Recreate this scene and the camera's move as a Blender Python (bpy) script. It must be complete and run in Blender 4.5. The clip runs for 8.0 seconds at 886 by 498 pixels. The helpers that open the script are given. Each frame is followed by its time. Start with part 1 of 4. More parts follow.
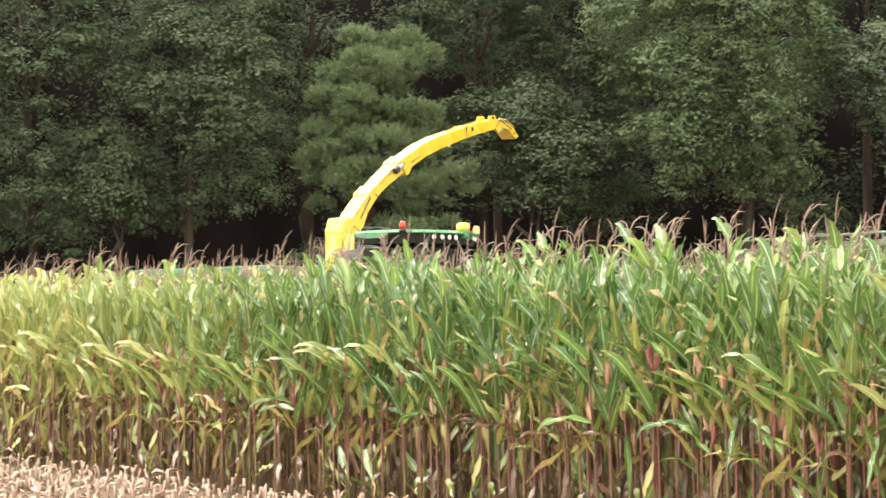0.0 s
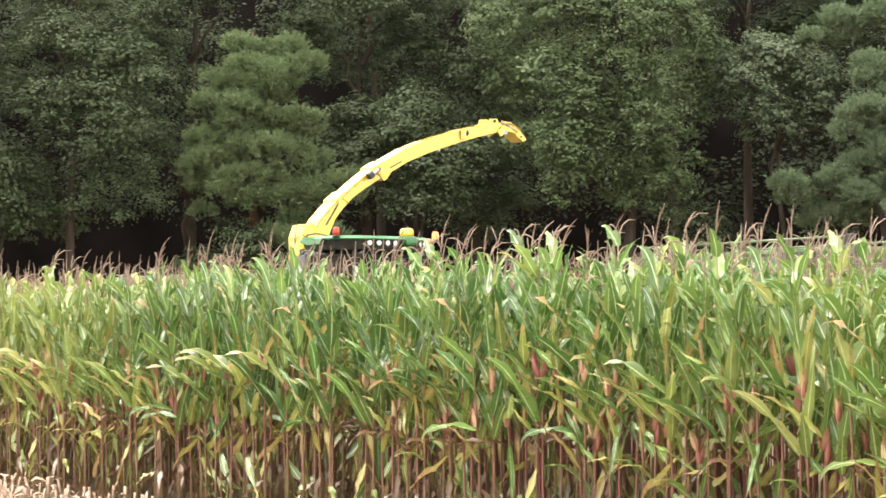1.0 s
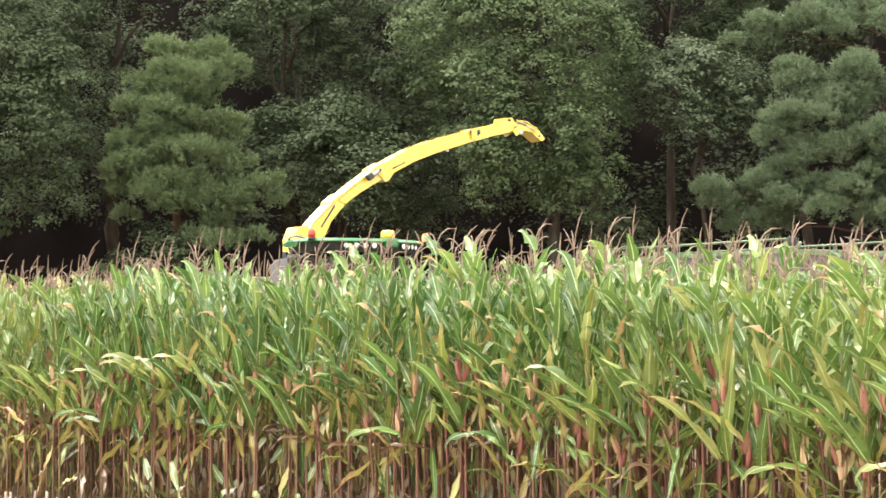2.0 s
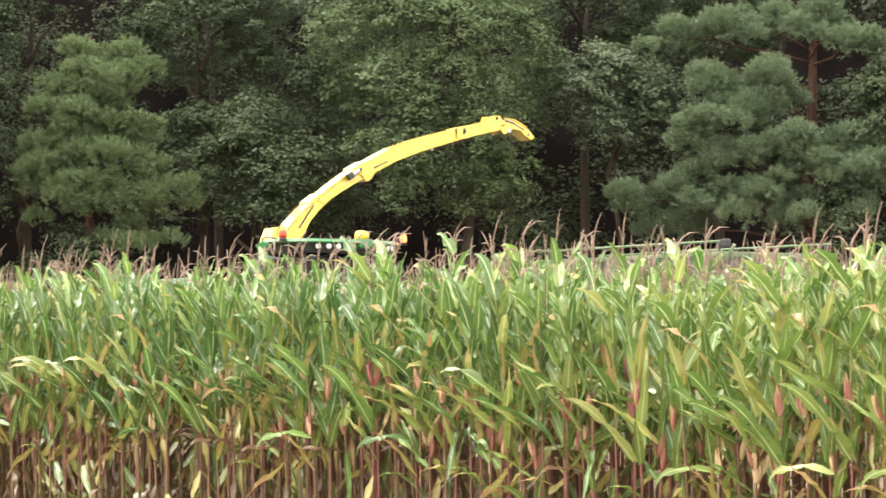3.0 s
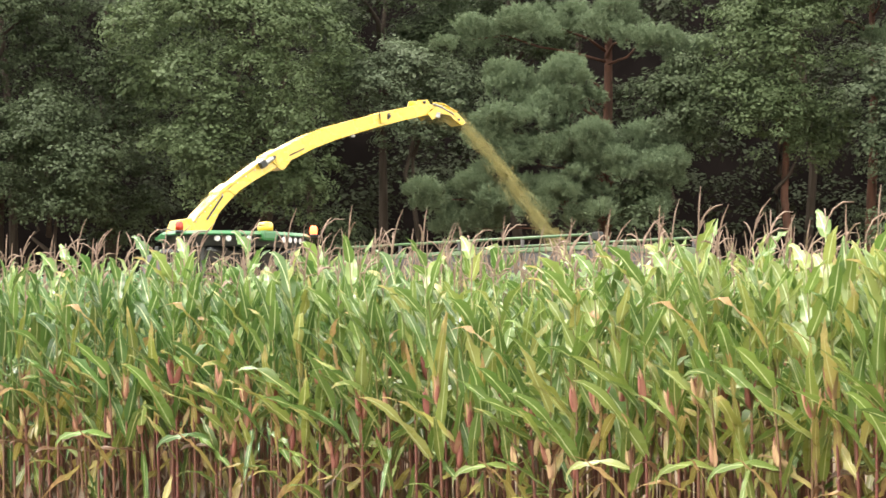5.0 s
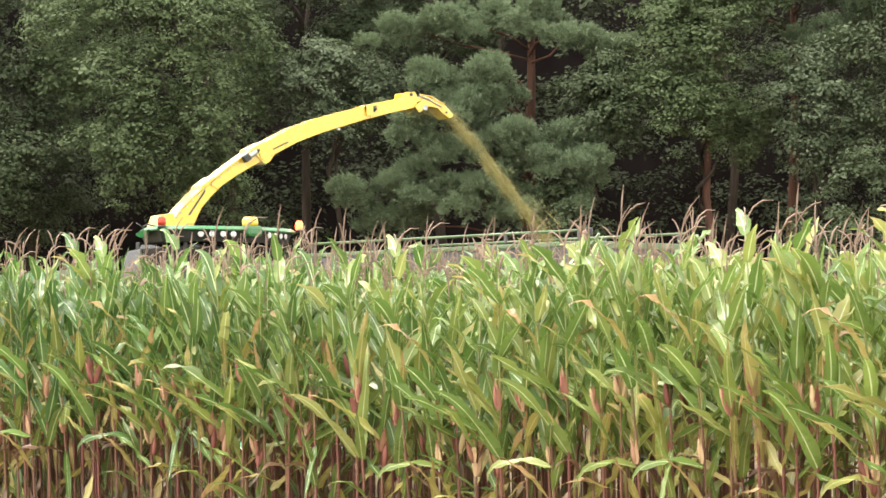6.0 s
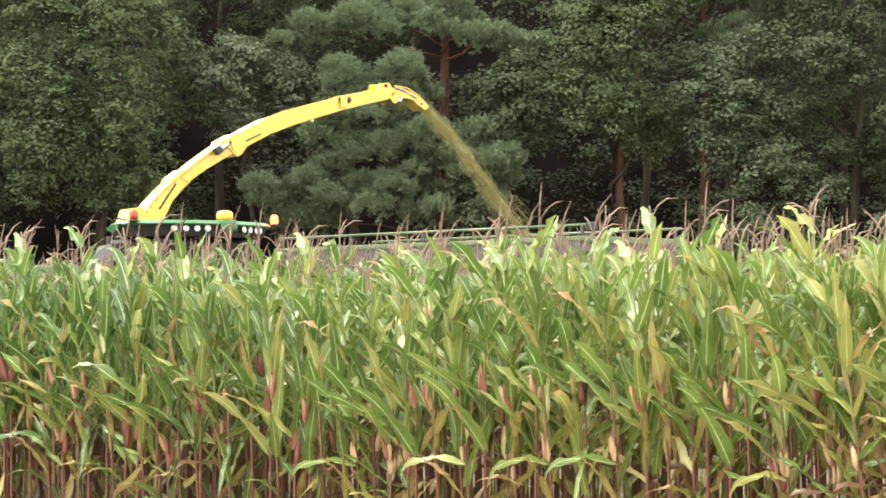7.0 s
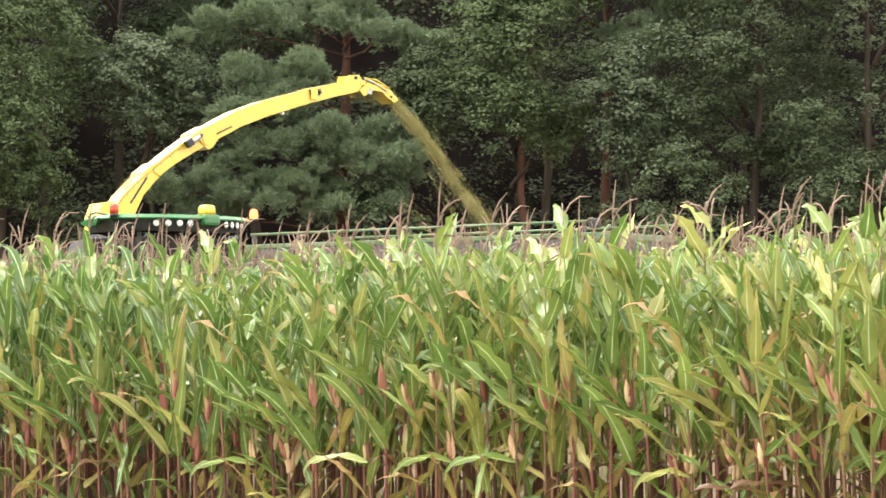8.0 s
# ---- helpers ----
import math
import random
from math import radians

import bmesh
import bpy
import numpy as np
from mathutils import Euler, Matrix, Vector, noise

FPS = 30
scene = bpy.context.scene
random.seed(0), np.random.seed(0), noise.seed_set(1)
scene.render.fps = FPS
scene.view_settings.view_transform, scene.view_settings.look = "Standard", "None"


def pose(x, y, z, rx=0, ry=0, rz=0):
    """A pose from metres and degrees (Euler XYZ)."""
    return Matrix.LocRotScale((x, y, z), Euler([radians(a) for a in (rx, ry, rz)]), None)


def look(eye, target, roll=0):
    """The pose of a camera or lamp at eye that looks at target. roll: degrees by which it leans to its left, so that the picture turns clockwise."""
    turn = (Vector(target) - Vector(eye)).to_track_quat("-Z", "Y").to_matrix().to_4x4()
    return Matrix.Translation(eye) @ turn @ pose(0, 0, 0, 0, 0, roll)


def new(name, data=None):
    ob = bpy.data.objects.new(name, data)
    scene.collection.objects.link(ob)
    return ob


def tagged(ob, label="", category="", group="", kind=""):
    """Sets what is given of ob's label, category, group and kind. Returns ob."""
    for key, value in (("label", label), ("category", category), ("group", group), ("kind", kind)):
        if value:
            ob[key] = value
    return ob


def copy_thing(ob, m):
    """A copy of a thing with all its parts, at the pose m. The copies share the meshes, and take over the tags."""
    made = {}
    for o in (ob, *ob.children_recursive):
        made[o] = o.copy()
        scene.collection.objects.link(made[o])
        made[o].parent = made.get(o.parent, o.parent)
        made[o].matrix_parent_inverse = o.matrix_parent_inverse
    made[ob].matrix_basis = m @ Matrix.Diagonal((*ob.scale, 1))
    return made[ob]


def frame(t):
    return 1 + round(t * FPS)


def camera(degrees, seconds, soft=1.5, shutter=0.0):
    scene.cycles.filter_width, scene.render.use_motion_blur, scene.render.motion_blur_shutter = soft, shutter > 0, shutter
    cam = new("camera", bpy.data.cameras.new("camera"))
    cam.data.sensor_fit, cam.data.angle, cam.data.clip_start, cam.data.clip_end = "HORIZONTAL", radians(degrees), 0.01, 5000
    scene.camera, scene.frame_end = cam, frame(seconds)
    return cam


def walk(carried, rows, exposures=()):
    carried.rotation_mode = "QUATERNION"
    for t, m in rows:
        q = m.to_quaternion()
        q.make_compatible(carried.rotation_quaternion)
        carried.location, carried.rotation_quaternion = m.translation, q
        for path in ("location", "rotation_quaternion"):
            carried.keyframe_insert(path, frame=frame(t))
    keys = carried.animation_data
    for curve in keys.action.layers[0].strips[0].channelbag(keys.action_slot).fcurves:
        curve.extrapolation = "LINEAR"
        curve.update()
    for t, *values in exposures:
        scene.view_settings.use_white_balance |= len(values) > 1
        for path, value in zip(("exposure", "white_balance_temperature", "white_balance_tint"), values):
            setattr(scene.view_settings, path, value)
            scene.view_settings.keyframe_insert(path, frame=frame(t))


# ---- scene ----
cam = camera(21.14, 8.0, soft=1.5, shutter=0.35)
EYE = (0.0, 0.0, 2.0)


def aim(pan, tilt, roll):
    """Pose of the panning camera: degrees to the right, up, and of lean."""
    return pose(*EYE, 0, 0, -pan) @ pose(0, 0, 0, 90 + tilt) @ pose(0, 0, 0, 0, 0, roll)


walk(cam, [(t, aim(p, u, r)) for t, p, u, r in (
    (0.0, -9.861, 1.827, 0.06), (0.5, -8.336, 1.941, 0.12), (1.0, -7.043, 2.011, 0.15),
    (1.5, -5.997, 2.060, 0.10), (1.7, -5.70, 2.08, 0.11), (2.8, -3.618, 2.19, 0.20),
    (3.0, -3.138, 2.197, 0.20), (3.5, -1.016, 2.180, 0.02), (4.0, 0.0, 2.169, 0.0),
    (4.5, 0.810, 2.156, -0.04), (4.7, 1.162, 2.157, -0.06), (5.8, 3.25, 2.11, -0.16),
    (6.0, 3.581, 2.103, -0.18), (6.5, 4.484, 2.075, -0.19), (7.0, 5.671, 2.038, -0.23),
    (7.5, 6.884, 2.009, -0.29), (8.0, 8.048, 1.983, -0.31))],
     exposures=((0.0, 1.98), (3.5, 2.02), (6.0, 1.90), (8.0, 1.84)))

# ---- world, sun, exposure ----
SUN_AZ, SUN_EL = radians(268), radians(64)
world = bpy.data.worlds.new("overcast_sky")
scene.world = world
world.use_nodes = True
wn = world.node_tree.nodes
sky = wn.new("ShaderNodeTexSky")
sky.sky_type, sky.sun_disc = "NISHITA", False
sky.sun_elevation, sky.sun_rotation = SUN_EL, SUN_AZ
sky.air_density, sky.dust_density, sky.ozone_density = 1.0, 6.0, 1.0
# a cloud layer takes the blue out of the sky
grey = wn.new("ShaderNodeMix")
grey.data_type = "RGBA"
grey.inputs["Factor"].default_value = 0.82
grey.inputs["B"].default_value = (7.7, 7.5, 6.6, 1)
world.node_tree.links.new(sky.outputs["Color"], grey.inputs["A"])
world.node_tree.links.new(grey.outputs["Result"], wn["Background"].inputs["Color"])
wn["Background"].inputs["Strength"].default_value = 0.15
sun = new("sun", bpy.data.lights.new("sun", "SUN"))
sun.data.energy, sun.data.angle, sun.data.color = 1.4, radians(22), (1.0, 0.96, 0.89)
sun.matrix_world = look((0, 0, 0), (-math.sin(SUN_AZ) * math.cos(SUN_EL), -math.cos(SUN_AZ) * math.cos(SUN_EL), -math.sin(SUN_EL)))

# ---- materials ----


class Nodes:
    """A thin wrapper that keeps node materials short."""

    def __init__(self, name):
        self.mat = bpy.data.materials.new(name)
        self.mat.use_nodes = True
        self.tree = self.mat.node_tree
        self.bsdf = self.tree.nodes["Principled BSDF"]
        self.out = self.tree.nodes["Material Output"]

    def add(self, kind, **values):
        node = self.tree.nodes.new(kind)
        for key, value in values.items():
            if key in node.inputs:
                node.inputs[key].default_value = value
        return node

    def link(self, a, b):
        self.tree.links.new(a, b)

    def math(self, op, a, b=0.0):
        node = self.tree.nodes.new("ShaderNodeMath")
        node.operation = op
        for i, v in enumerate((a, b)):
            if isinstance(v, (int, float)):
                node.inputs[i].default_value = v
            else:
                self.link(v, node.inputs[i])
        return node.outputs[0]

    def noise(self, scale, detail=3.0, coord="Object", stretch=None):
        tex = self.add("ShaderNodeTexNoise", Scale=scale, Detail=detail)
        co = self.tree.nodes.new("ShaderNodeTexCoord").outputs[coord]
        if stretch:
            m = self.tree.nodes.new("ShaderNodeMapping")
            m.inputs["Scale"].default_value = stretch
            self.link(co, m.inputs["Vector"])
            co = m.outputs[0]
        self.link(co, tex.inputs["Vector"])
        return tex.outputs["Fac"]

    def ramp(self, fac, stops):
        node = self.tree.nodes.new("ShaderNodeValToRGB")
        els = node.color_ramp.elements
        while len(els) < len(stops):
            els.new(0.5)
        for el, (p, c) in zip(els, stops):
            el.position, el.color = p, (*c, 1)
        self.link(fac, node.inputs[0])
        return node.outputs[0]

    def mix(self, fac, a, b):
        node = self.tree.nodes.new("ShaderNodeMix")
        node.data_type = "RGBA"
        for key, v in (("Factor", fac), ("A", a), ("B", b)):
            sock = node.inputs[key] if key == "Factor" else [s for s in node.inputs if s.name == key and s.type == "RGBA"][0]
            if isinstance(v, (int, float)):
                sock.default_value = v
            elif isinstance(v, tuple):
                sock.default_value = (*v, 1)
            else:
                self.link(v, sock)
        return [s for s in node.outputs if s.type == "RGBA"][0]

    def vary(self):
        """One random number a piece, whether it is an object or an island of a joined mesh."""
        info = self.tree.nodes.new("ShaderNodeObjectInfo").outputs["Random"]
        isl = self.tree.nodes.new("ShaderNodeNewGeometry").outputs["Random Per Island"]
        return self.math("FRACT", self.math("ADD", info, isl))

    def bump(self, height, strength=0.3, distance=0.01):
        b = self.add("ShaderNodeBump", Strength=strength, Distance=distance)
        self.link(height, b.inputs["Height"])
        self.link(b.outputs[0], self.bsdf.inputs["Normal"])

    def set(self, colour=None, rough=None, metal=None, spec=None, coat=None):
        for key, v in (("Base Color", colour), ("Roughness", rough), ("Metallic", metal), ("Specular IOR Level", spec), ("Coat Weight", coat)):
            if v is None:
                continue
            if isinstance(v, tuple):
                self.bsdf.inputs[key].default_value = (*v, 1)
            elif isinstance(v, (int, float)):
                self.bsdf.inputs[key].default_value = v
            else:
                self.link(v, self.bsdf.inputs[key])
        return self

    def leafy(self, colour, amount):
        """Lets part of the light through a thin blade."""
        tr = self.tree.nodes.new("ShaderNodeBsdfTranslucent")
        self.link(colour, tr.inputs["Color"])
        mx = self.add("ShaderNodeMixShader")
        mx.inputs[0].default_value = amount
        self.link(self.bsdf.outputs[0], mx.inputs[1])
        self.link(tr.outputs[0], mx.inputs[2])
        self.link(mx.outputs[0], self.out.inputs["Surface"])


def leaf_blade(name, fresh, pale, dry, tip_from, midrib, ripening=1.0):
    """A maize blade: u runs along it, v across. Its tip and margins wither, its midrib is pale."""
    n = Nodes(name)
    sep = n.tree.nodes.new("ShaderNodeSeparateXYZ")
    n.link(n.tree.nodes.new("ShaderNodeTexCoord").outputs["UV"], sep.inputs[0])
    u, v = sep.outputs[0], sep.outputs[1]
    rnd = n.vary()
    col = n.ramp(rnd, [(0.0, tuple(0.72 * a for a in fresh)), (0.35, fresh), (0.6, tuple(0.7 * a + 0.3 * b for a, b in zip(fresh, pale))), (0.82, tuple(0.35 * a + 0.65 * b for a, b in zip(fresh, pale))), (0.94, pale), (1.0, tuple(0.6 * a + 0.4 * b for a, b in zip(pale, dry)))])
    col = n.mix(n.math("MULTIPLY", n.noise(6.0, 4.0), 0.35), col, tuple(0.55 * a for a in fresh))
    where = n.tree.nodes.new("ShaderNodeVectorMath")
    where.operation = "DOT_PRODUCT"
    where.inputs[1].default_value = (0.680, -0.733, 0.0)
    n.link(n.tree.nodes.new("ShaderNodeNewGeometry").outputs["Position"], where.inputs[0])
    ripe = n.add("ShaderNodeMapRange")
    ripe.inputs["From Min"].default_value, ripe.inputs["From Max"].default_value = -20.5, -31.0
    n.link(n.math("ADD", where.outputs["Value"], n.math("MULTIPLY", n.noise(0.5, 2.0), 5.0)), ripe.inputs["Value"])
    col = n.mix(n.math("MULTIPLY", ripe.outputs[0], 0.82 * ripening), col, n.ramp(rnd, [(0.0, (0.24, 0.29, 0.06)), (0.6, (0.46, 0.45, 0.14)), (1.0, (0.56, 0.47, 0.20))]))
    near = n.add("ShaderNodeMapRange")
    near.inputs["From Min"].default_value, near.inputs["From Max"].default_value = -15.5, -6.5
    n.link(n.math("ADD", where.outputs["Value"], n.math("MULTIPLY", n.noise(0.8, 2.0), 4.0)), near.inputs["Value"])
    col = n.mix(n.math("MULTIPLY", near.outputs[0], 0.55 * ripening), col, n.ramp(rnd, [(0.0, (0.13, 0.23, 0.035)), (0.6, (0.29, 0.36, 0.075)), (0.85, (0.46, 0.41, 0.12)), (1.0, (0.56, 0.42, 0.15))]))
    side = n.math("ABSOLUTE", n.math("SUBTRACT", v, 0.5))
    col = n.mix(n.math("MULTIPLY", n.math("LESS_THAN", side, 0.042), 0.8), col, midrib)
    col = n.mix(n.math("MULTIPLY", n.ramp(n.noise(1.0, 3.0, "UV", (2.5, 22, 1)), [(0.35, (0, 0, 0)), (0.7, (1, 1, 1))]), 0.14), col, tuple(0.5 * a + 0.5 * b for a, b in zip(midrib, pale)))
    wither = n.math("ADD", n.math("MULTIPLY", u, 1.0), n.math("MULTIPLY", n.math("SUBTRACT", n.noise(9.0, 3.0), 0.5), 0.45))
    wither = n.math("ADD", wither, n.math("MULTIPLY", n.math("SUBTRACT", rnd, 0.5), 0.36))
    wither = n.math("ADD", wither, n.math("MULTIPLY", side, 0.25))
    fade = n.add("ShaderNodeMapRange")
    fade.inputs["From Min"].default_value, fade.inputs["From Max"].default_value = tip_from, tip_from + 0.13
    n.link(wither, fade.inputs["Value"])
    col = n.mix(fade.outputs[0], col, n.ramp(n.noise(30.0, 2.0), [(0.3, dry), (0.7, tuple(0.62 * c for c in dry))]))
    n.set(col, n.math("ADD", n.math("MULTIPLY", n.noise(12.0, 2.0), 0.3), 0.17), spec=0.75)
    n.bump(n.noise(1.0, 2.0, "UV", (3, 60, 1)), 0.25, 0.004)
    n.leafy(col, 0.34)
    return n.mat


def plain(name, a, b, scale=8.0, rough=0.6, metal=0.0, spec=0.5, bump=0.2, coat=None, stretch=None):
    n = Nodes(name)
    col = n.ramp(n.noise(scale, 5.0, stretch=stretch), [(0.3, a), (0.7, b)])
    n.set(col, rough, metal, spec, coat)
    if bump:
        n.bump(n.noise(scale * 6, 3.0, stretch=stretch), bump, 0.004)
    return n.mat


def paint(name, colour, dust=(0.32, 0.27, 0.18), amount=0.25, rough=0.32, coat=0.3):
    """Sheet-metal paint with a film of field dust and small scratches."""
    n = Nodes(name)
    f = n.math("MULTIPLY", n.ramp(n.noise(2.2, 6.0), [(0.42, (0, 0, 0)), (0.75, (1, 1, 1))]), amount)
    col = n.mix(f, colour, dust)
    speck = n.ramp(n.noise(45.0, 2.0), [(0.62, (0, 0, 0)), (0.7, (1, 1, 1))])
    col = n.mix(n.math("MULTIPLY", speck, 0.25 * amount * 2), col, tuple(0.4 * c for c in dust))
    n.set(col, n.math("ADD", n.math("MULTIPLY", f, 0.5), rough), 0.0, 0.5, coat)
    n.bsdf.inputs["Coat Roughness"].default_value = 0.14
    n.bump(n.noise(3.0, 2.0), 0.08, 0.01)
    return n.mat


def foliage(name, stops, through_amount=0.25, rough=0.5, spec=0.4):
    n = Nodes(name)
    f = n.math("ADD", n.math("MULTIPLY", n.vary(), 0.42), n.math("MULTIPLY", n.noise(0.35, 3.0), 0.6))
    col = n.ramp(f, stops)
    n.set(col, rough, spec=spec)
    n.leafy(col, through_amount)
    return n.mat


M = {}
M["blade"] = leaf_blade("maize_blade", (0.055, 0.140, 0.024), (0.185, 0.31, 0.060), (0.58, 0.48, 0.20), 1.06, (0.66, 0.72, 0.42))
M["blade_low"] = leaf_blade("maize_blade_low", (0.084, 0.148, 0.026), (0.32, 0.35, 0.072), (0.58, 0.47, 0.19), 0.86, (0.64, 0.62, 0.34))
M["blade_dry"] = leaf_blade("maize_blade_dry", (0.13, 0.085, 0.038), (0.20, 0.125, 0.058), (0.17, 0.09, 0.05), 0.25, (0.26, 0.19, 0.10), 0.3)
M["blade_gold"] = leaf_blade("maize_blade_gold", (0.34, 0.29, 0.07), (0.50, 0.39, 0.14), (0.50, 0.32, 0.15), 0.55, (0.60, 0.52, 0.26), 0.3)


def stalk_material():
    n = Nodes("maize_stalk")
    sep = n.tree.nodes.new("ShaderNodeSeparateXYZ")
    n.link(n.tree.nodes.new("ShaderNodeTexCoord").outputs["Object"], sep.inputs[0])
    h = n.math("ADD", sep.outputs[2], n.math("MULTIPLY", n.math("SUBTRACT", n.noise(4.0, 2.0), 0.5), 0.5))
    col = n.ramp(n.math("DIVIDE", h, 2.4), [(0.0, (0.26, 0.175, 0.10)), (0.12, (0.18, 0.105, 0.065)), (0.22, (0.155, 0.042, 0.038)), (0.50, (0.165, 0.054, 0.042)), (0.62, (0.16, 0.16, 0.05)), (1.0, (0.20, 0.25, 0.075))])
    n.set(n.mix(n.math("MULTIPLY", n.vary(), 0.5), col, (0.16, 0.125, 0.05)), 0.5)
    n.bump(n.noise(20.0, 2.0), 0.2, 0.004)
    return n.mat


M["stalk"] = stalk_material()


def husk_material():
    """Husks from straw to dull red, streaked along the ear."""
    n = Nodes("maize_husk")
    f = n.math("ADD", n.math("MULTIPLY", n.vary(), 0.7), n.math("MULTIPLY", n.noise(6.0, 4.0, stretch=(4, 4, 0.5)), 0.5))
    n.set(n.ramp(f, [(0.1, (0.15, 0.04, 0.04)), (0.45, (0.26, 0.10, 0.074)), (0.75, (0.38, 0.235, 0.14)), (1.0, (0.48, 0.37, 0.20))]), 0.6, spec=0.3)
    n.bump(n.noise(30.0, 3.0, stretch=(4, 4, 0.3)), 0.3, 0.004)
    return n.mat


M["husk"] = husk_material()
M["silk"] = plain("maize_silk", (0.12, 0.05, 0.03), (0.22, 0.1, 0.05), 30.0, 0.8)
M["tassel"] = plain("maize_tassel", (0.26, 0.18, 0.13), (0.16, 0.10, 0.08), 12.0, 0.75)
M["stubble"] = plain("maize_stubble", (0.43, 0.31, 0.235), (0.30, 0.19, 0.14), 7.0, 0.7, stretch=(1, 1, 0.3))
M["oak"] = foliage("oak_leaves", [(0.0, (0.037, 0.051, 0.026)), (0.5, (0.065, 0.086, 0.043)), (0.85, (0.089, 0.115, 0.059)), (1.0, (0.116, 0.143, 0.075))], 0.32, 0.55, 0.2)
M["light_oak"] = foliage("light_oak_leaves", [(0.0, (0.051, 0.073, 0.034)), (0.5, (0.088, 0.120, 0.054)), (0.85, (0.117, 0.152, 0.072)), (1.0, (0.142, 0.180, 0.086))], 0.35, 0.55, 0.2)
M["grey_oak"] = foliage("grey_green_leaves", [(0.0, (0.054, 0.073, 0.040)), (0.5, (0.086, 0.113, 0.062)), (1.0, (0.138, 0.162, 0.098))], 0.25, 0.55, 0.25)
M["pine"] = foliage("pine_needles", [(0.0, (0.078, 0.106, 0.064)), (0.5, (0.134, 0.176, 0.104)), (1.0, (0.20, 0.25, 0.138))], 0.15, 0.6, 0.15)
M["young_pine"] = foliage("young_pine_needles", [(0.0, (0.078, 0.106, 0.054)), (0.5, (0.135, 0.176, 0.088)), (1.0, (0.20, 0.25, 0.120))], 0.18, 0.6, 0.15)
# Darker than the front oaks: the canopy's shade is put into this leaf colour.
M["far"] = foliage("far_shaded_leaves", [(0.0, (0.036, 0.042, 0.028)), (1.0, (0.060, 0.070, 0.044))], 0.1, 0.8, 0.03)
M["bark"] = plain("oak_bark", (0.035, 0.028, 0.022), (0.065, 0.05, 0.04), 4.0, 0.9, spec=0.1, bump=0.8, stretch=(2, 2, 0.4))
M["pine_bark"] = plain("pine_bark", (0.12, 0.058, 0.04), (0.065, 0.04, 0.032), 4.0, 0.9, spec=0.1, bump=0.8, stretch=(2, 2, 0.5))
M["yellow"] = paint("yellow_paint", (0.64, 0.42, 0.010), (0.44, 0.34, 0.10), 0.22, 0.25, 1.0)
M["green"] = paint("green_paint", (0.012, 0.125, 0.033), amount=0.14)
M["dull_green"] = paint("trailer_green_paint", (0.055, 0.115, 0.045), amount=0.5, rough=0.5)
M["black"] = plain("black_plastic", (0.012, 0.012, 0.013), (0.03, 0.03, 0.03), 6.0, 0.5)
M["rubber"] = plain("tyre_rubber", (0.015, 0.015, 0.015), (0.05, 0.045, 0.04), 3.0, 0.85)
M["steel"] = plain("bare_steel", (0.42, 0.42, 0.42), (0.28, 0.27, 0.26), 8.0, 0.4, 0.9)
M["grey_sheet"] = plain("pale_grey_panel", (0.07, 0.07, 0.085), (0.11, 0.11, 0.125), 2.0, 0.35)
M["grey_steel"] = plain("grey_sheet", (0.07, 0.066, 0.07), (0.12, 0.11, 0.11), 2.5, 0.6, 0.3)
M["chop"] = foliage("chopped_maize", [(0.0, (0.20, 0.18, 0.062)), (0.5, (0.30, 0.265, 0.105)), (1.0, (0.42, 0.37, 0.19))], 0.25, 0.8)


def glow(name, colour, strength, base):
    n = Nodes(name)
    n.set(base, 0.2)
    n.bsdf.inputs["Emission Color"].default_value = (*colour, 1)
    n.bsdf.inputs["Emission Strength"].default_value = strength
    return n.mat


M["beacon_lit"] = glow("lit_beacon_glass", (1.0, 0.12, 0.035), 2.2, (0.5, 0.04, 0.015))
M["beacon"] = glow("beacon_glass", (1.0, 0.06, 0.02), 0.02, (0.36, 0.035, 0.014))
M["lamp"] = glow("lamp_lens", (1.0, 0.97, 0.95), 0.0, (0.75, 0.73, 0.76))


def glass_material():
    n = Nodes("tinted_cab_glass")
    n.set((0.025, 0.027, 0.03), 0.05, 0.0, 0.7)
    n.bsdf.inputs["Transmission Weight"].default_value = 0.35
    return n.mat


M["glass"] = glass_material()


def soil():
    n = Nodes("field_soil")
    a = n.ramp(n.noise(0.6, 8.0), [(0.3, (0.065, 0.045, 0.030)), (0.55, (0.10, 0.07, 0.047)), (0.8, (0.055, 0.042, 0.027))])
    straw = n.ramp(n.noise(14.0, 4.0), [(0.5, (0, 0, 0)), (0.6, (1, 1, 1))])
    n.set(n.mix(n.math("MULTIPLY", straw, 0.4), a, (0.26, 0.19, 0.12)), 0.95, spec=0.2)
    n.bump(n.noise(7.0, 8.0), 0.9, 0.06)
    return n.mat


M["soil"] = soil()
# Near-black sheet colour that stands in for the shade deep among the trees.
M["shade_sheet"] = plain("forest_shade_sheet", (0.008, 0.0065, 0.0062), (0.017, 0.0135, 0.013), 0.6, 0.95, spec=0.0, bump=0)

# ---- geometry helpers ----


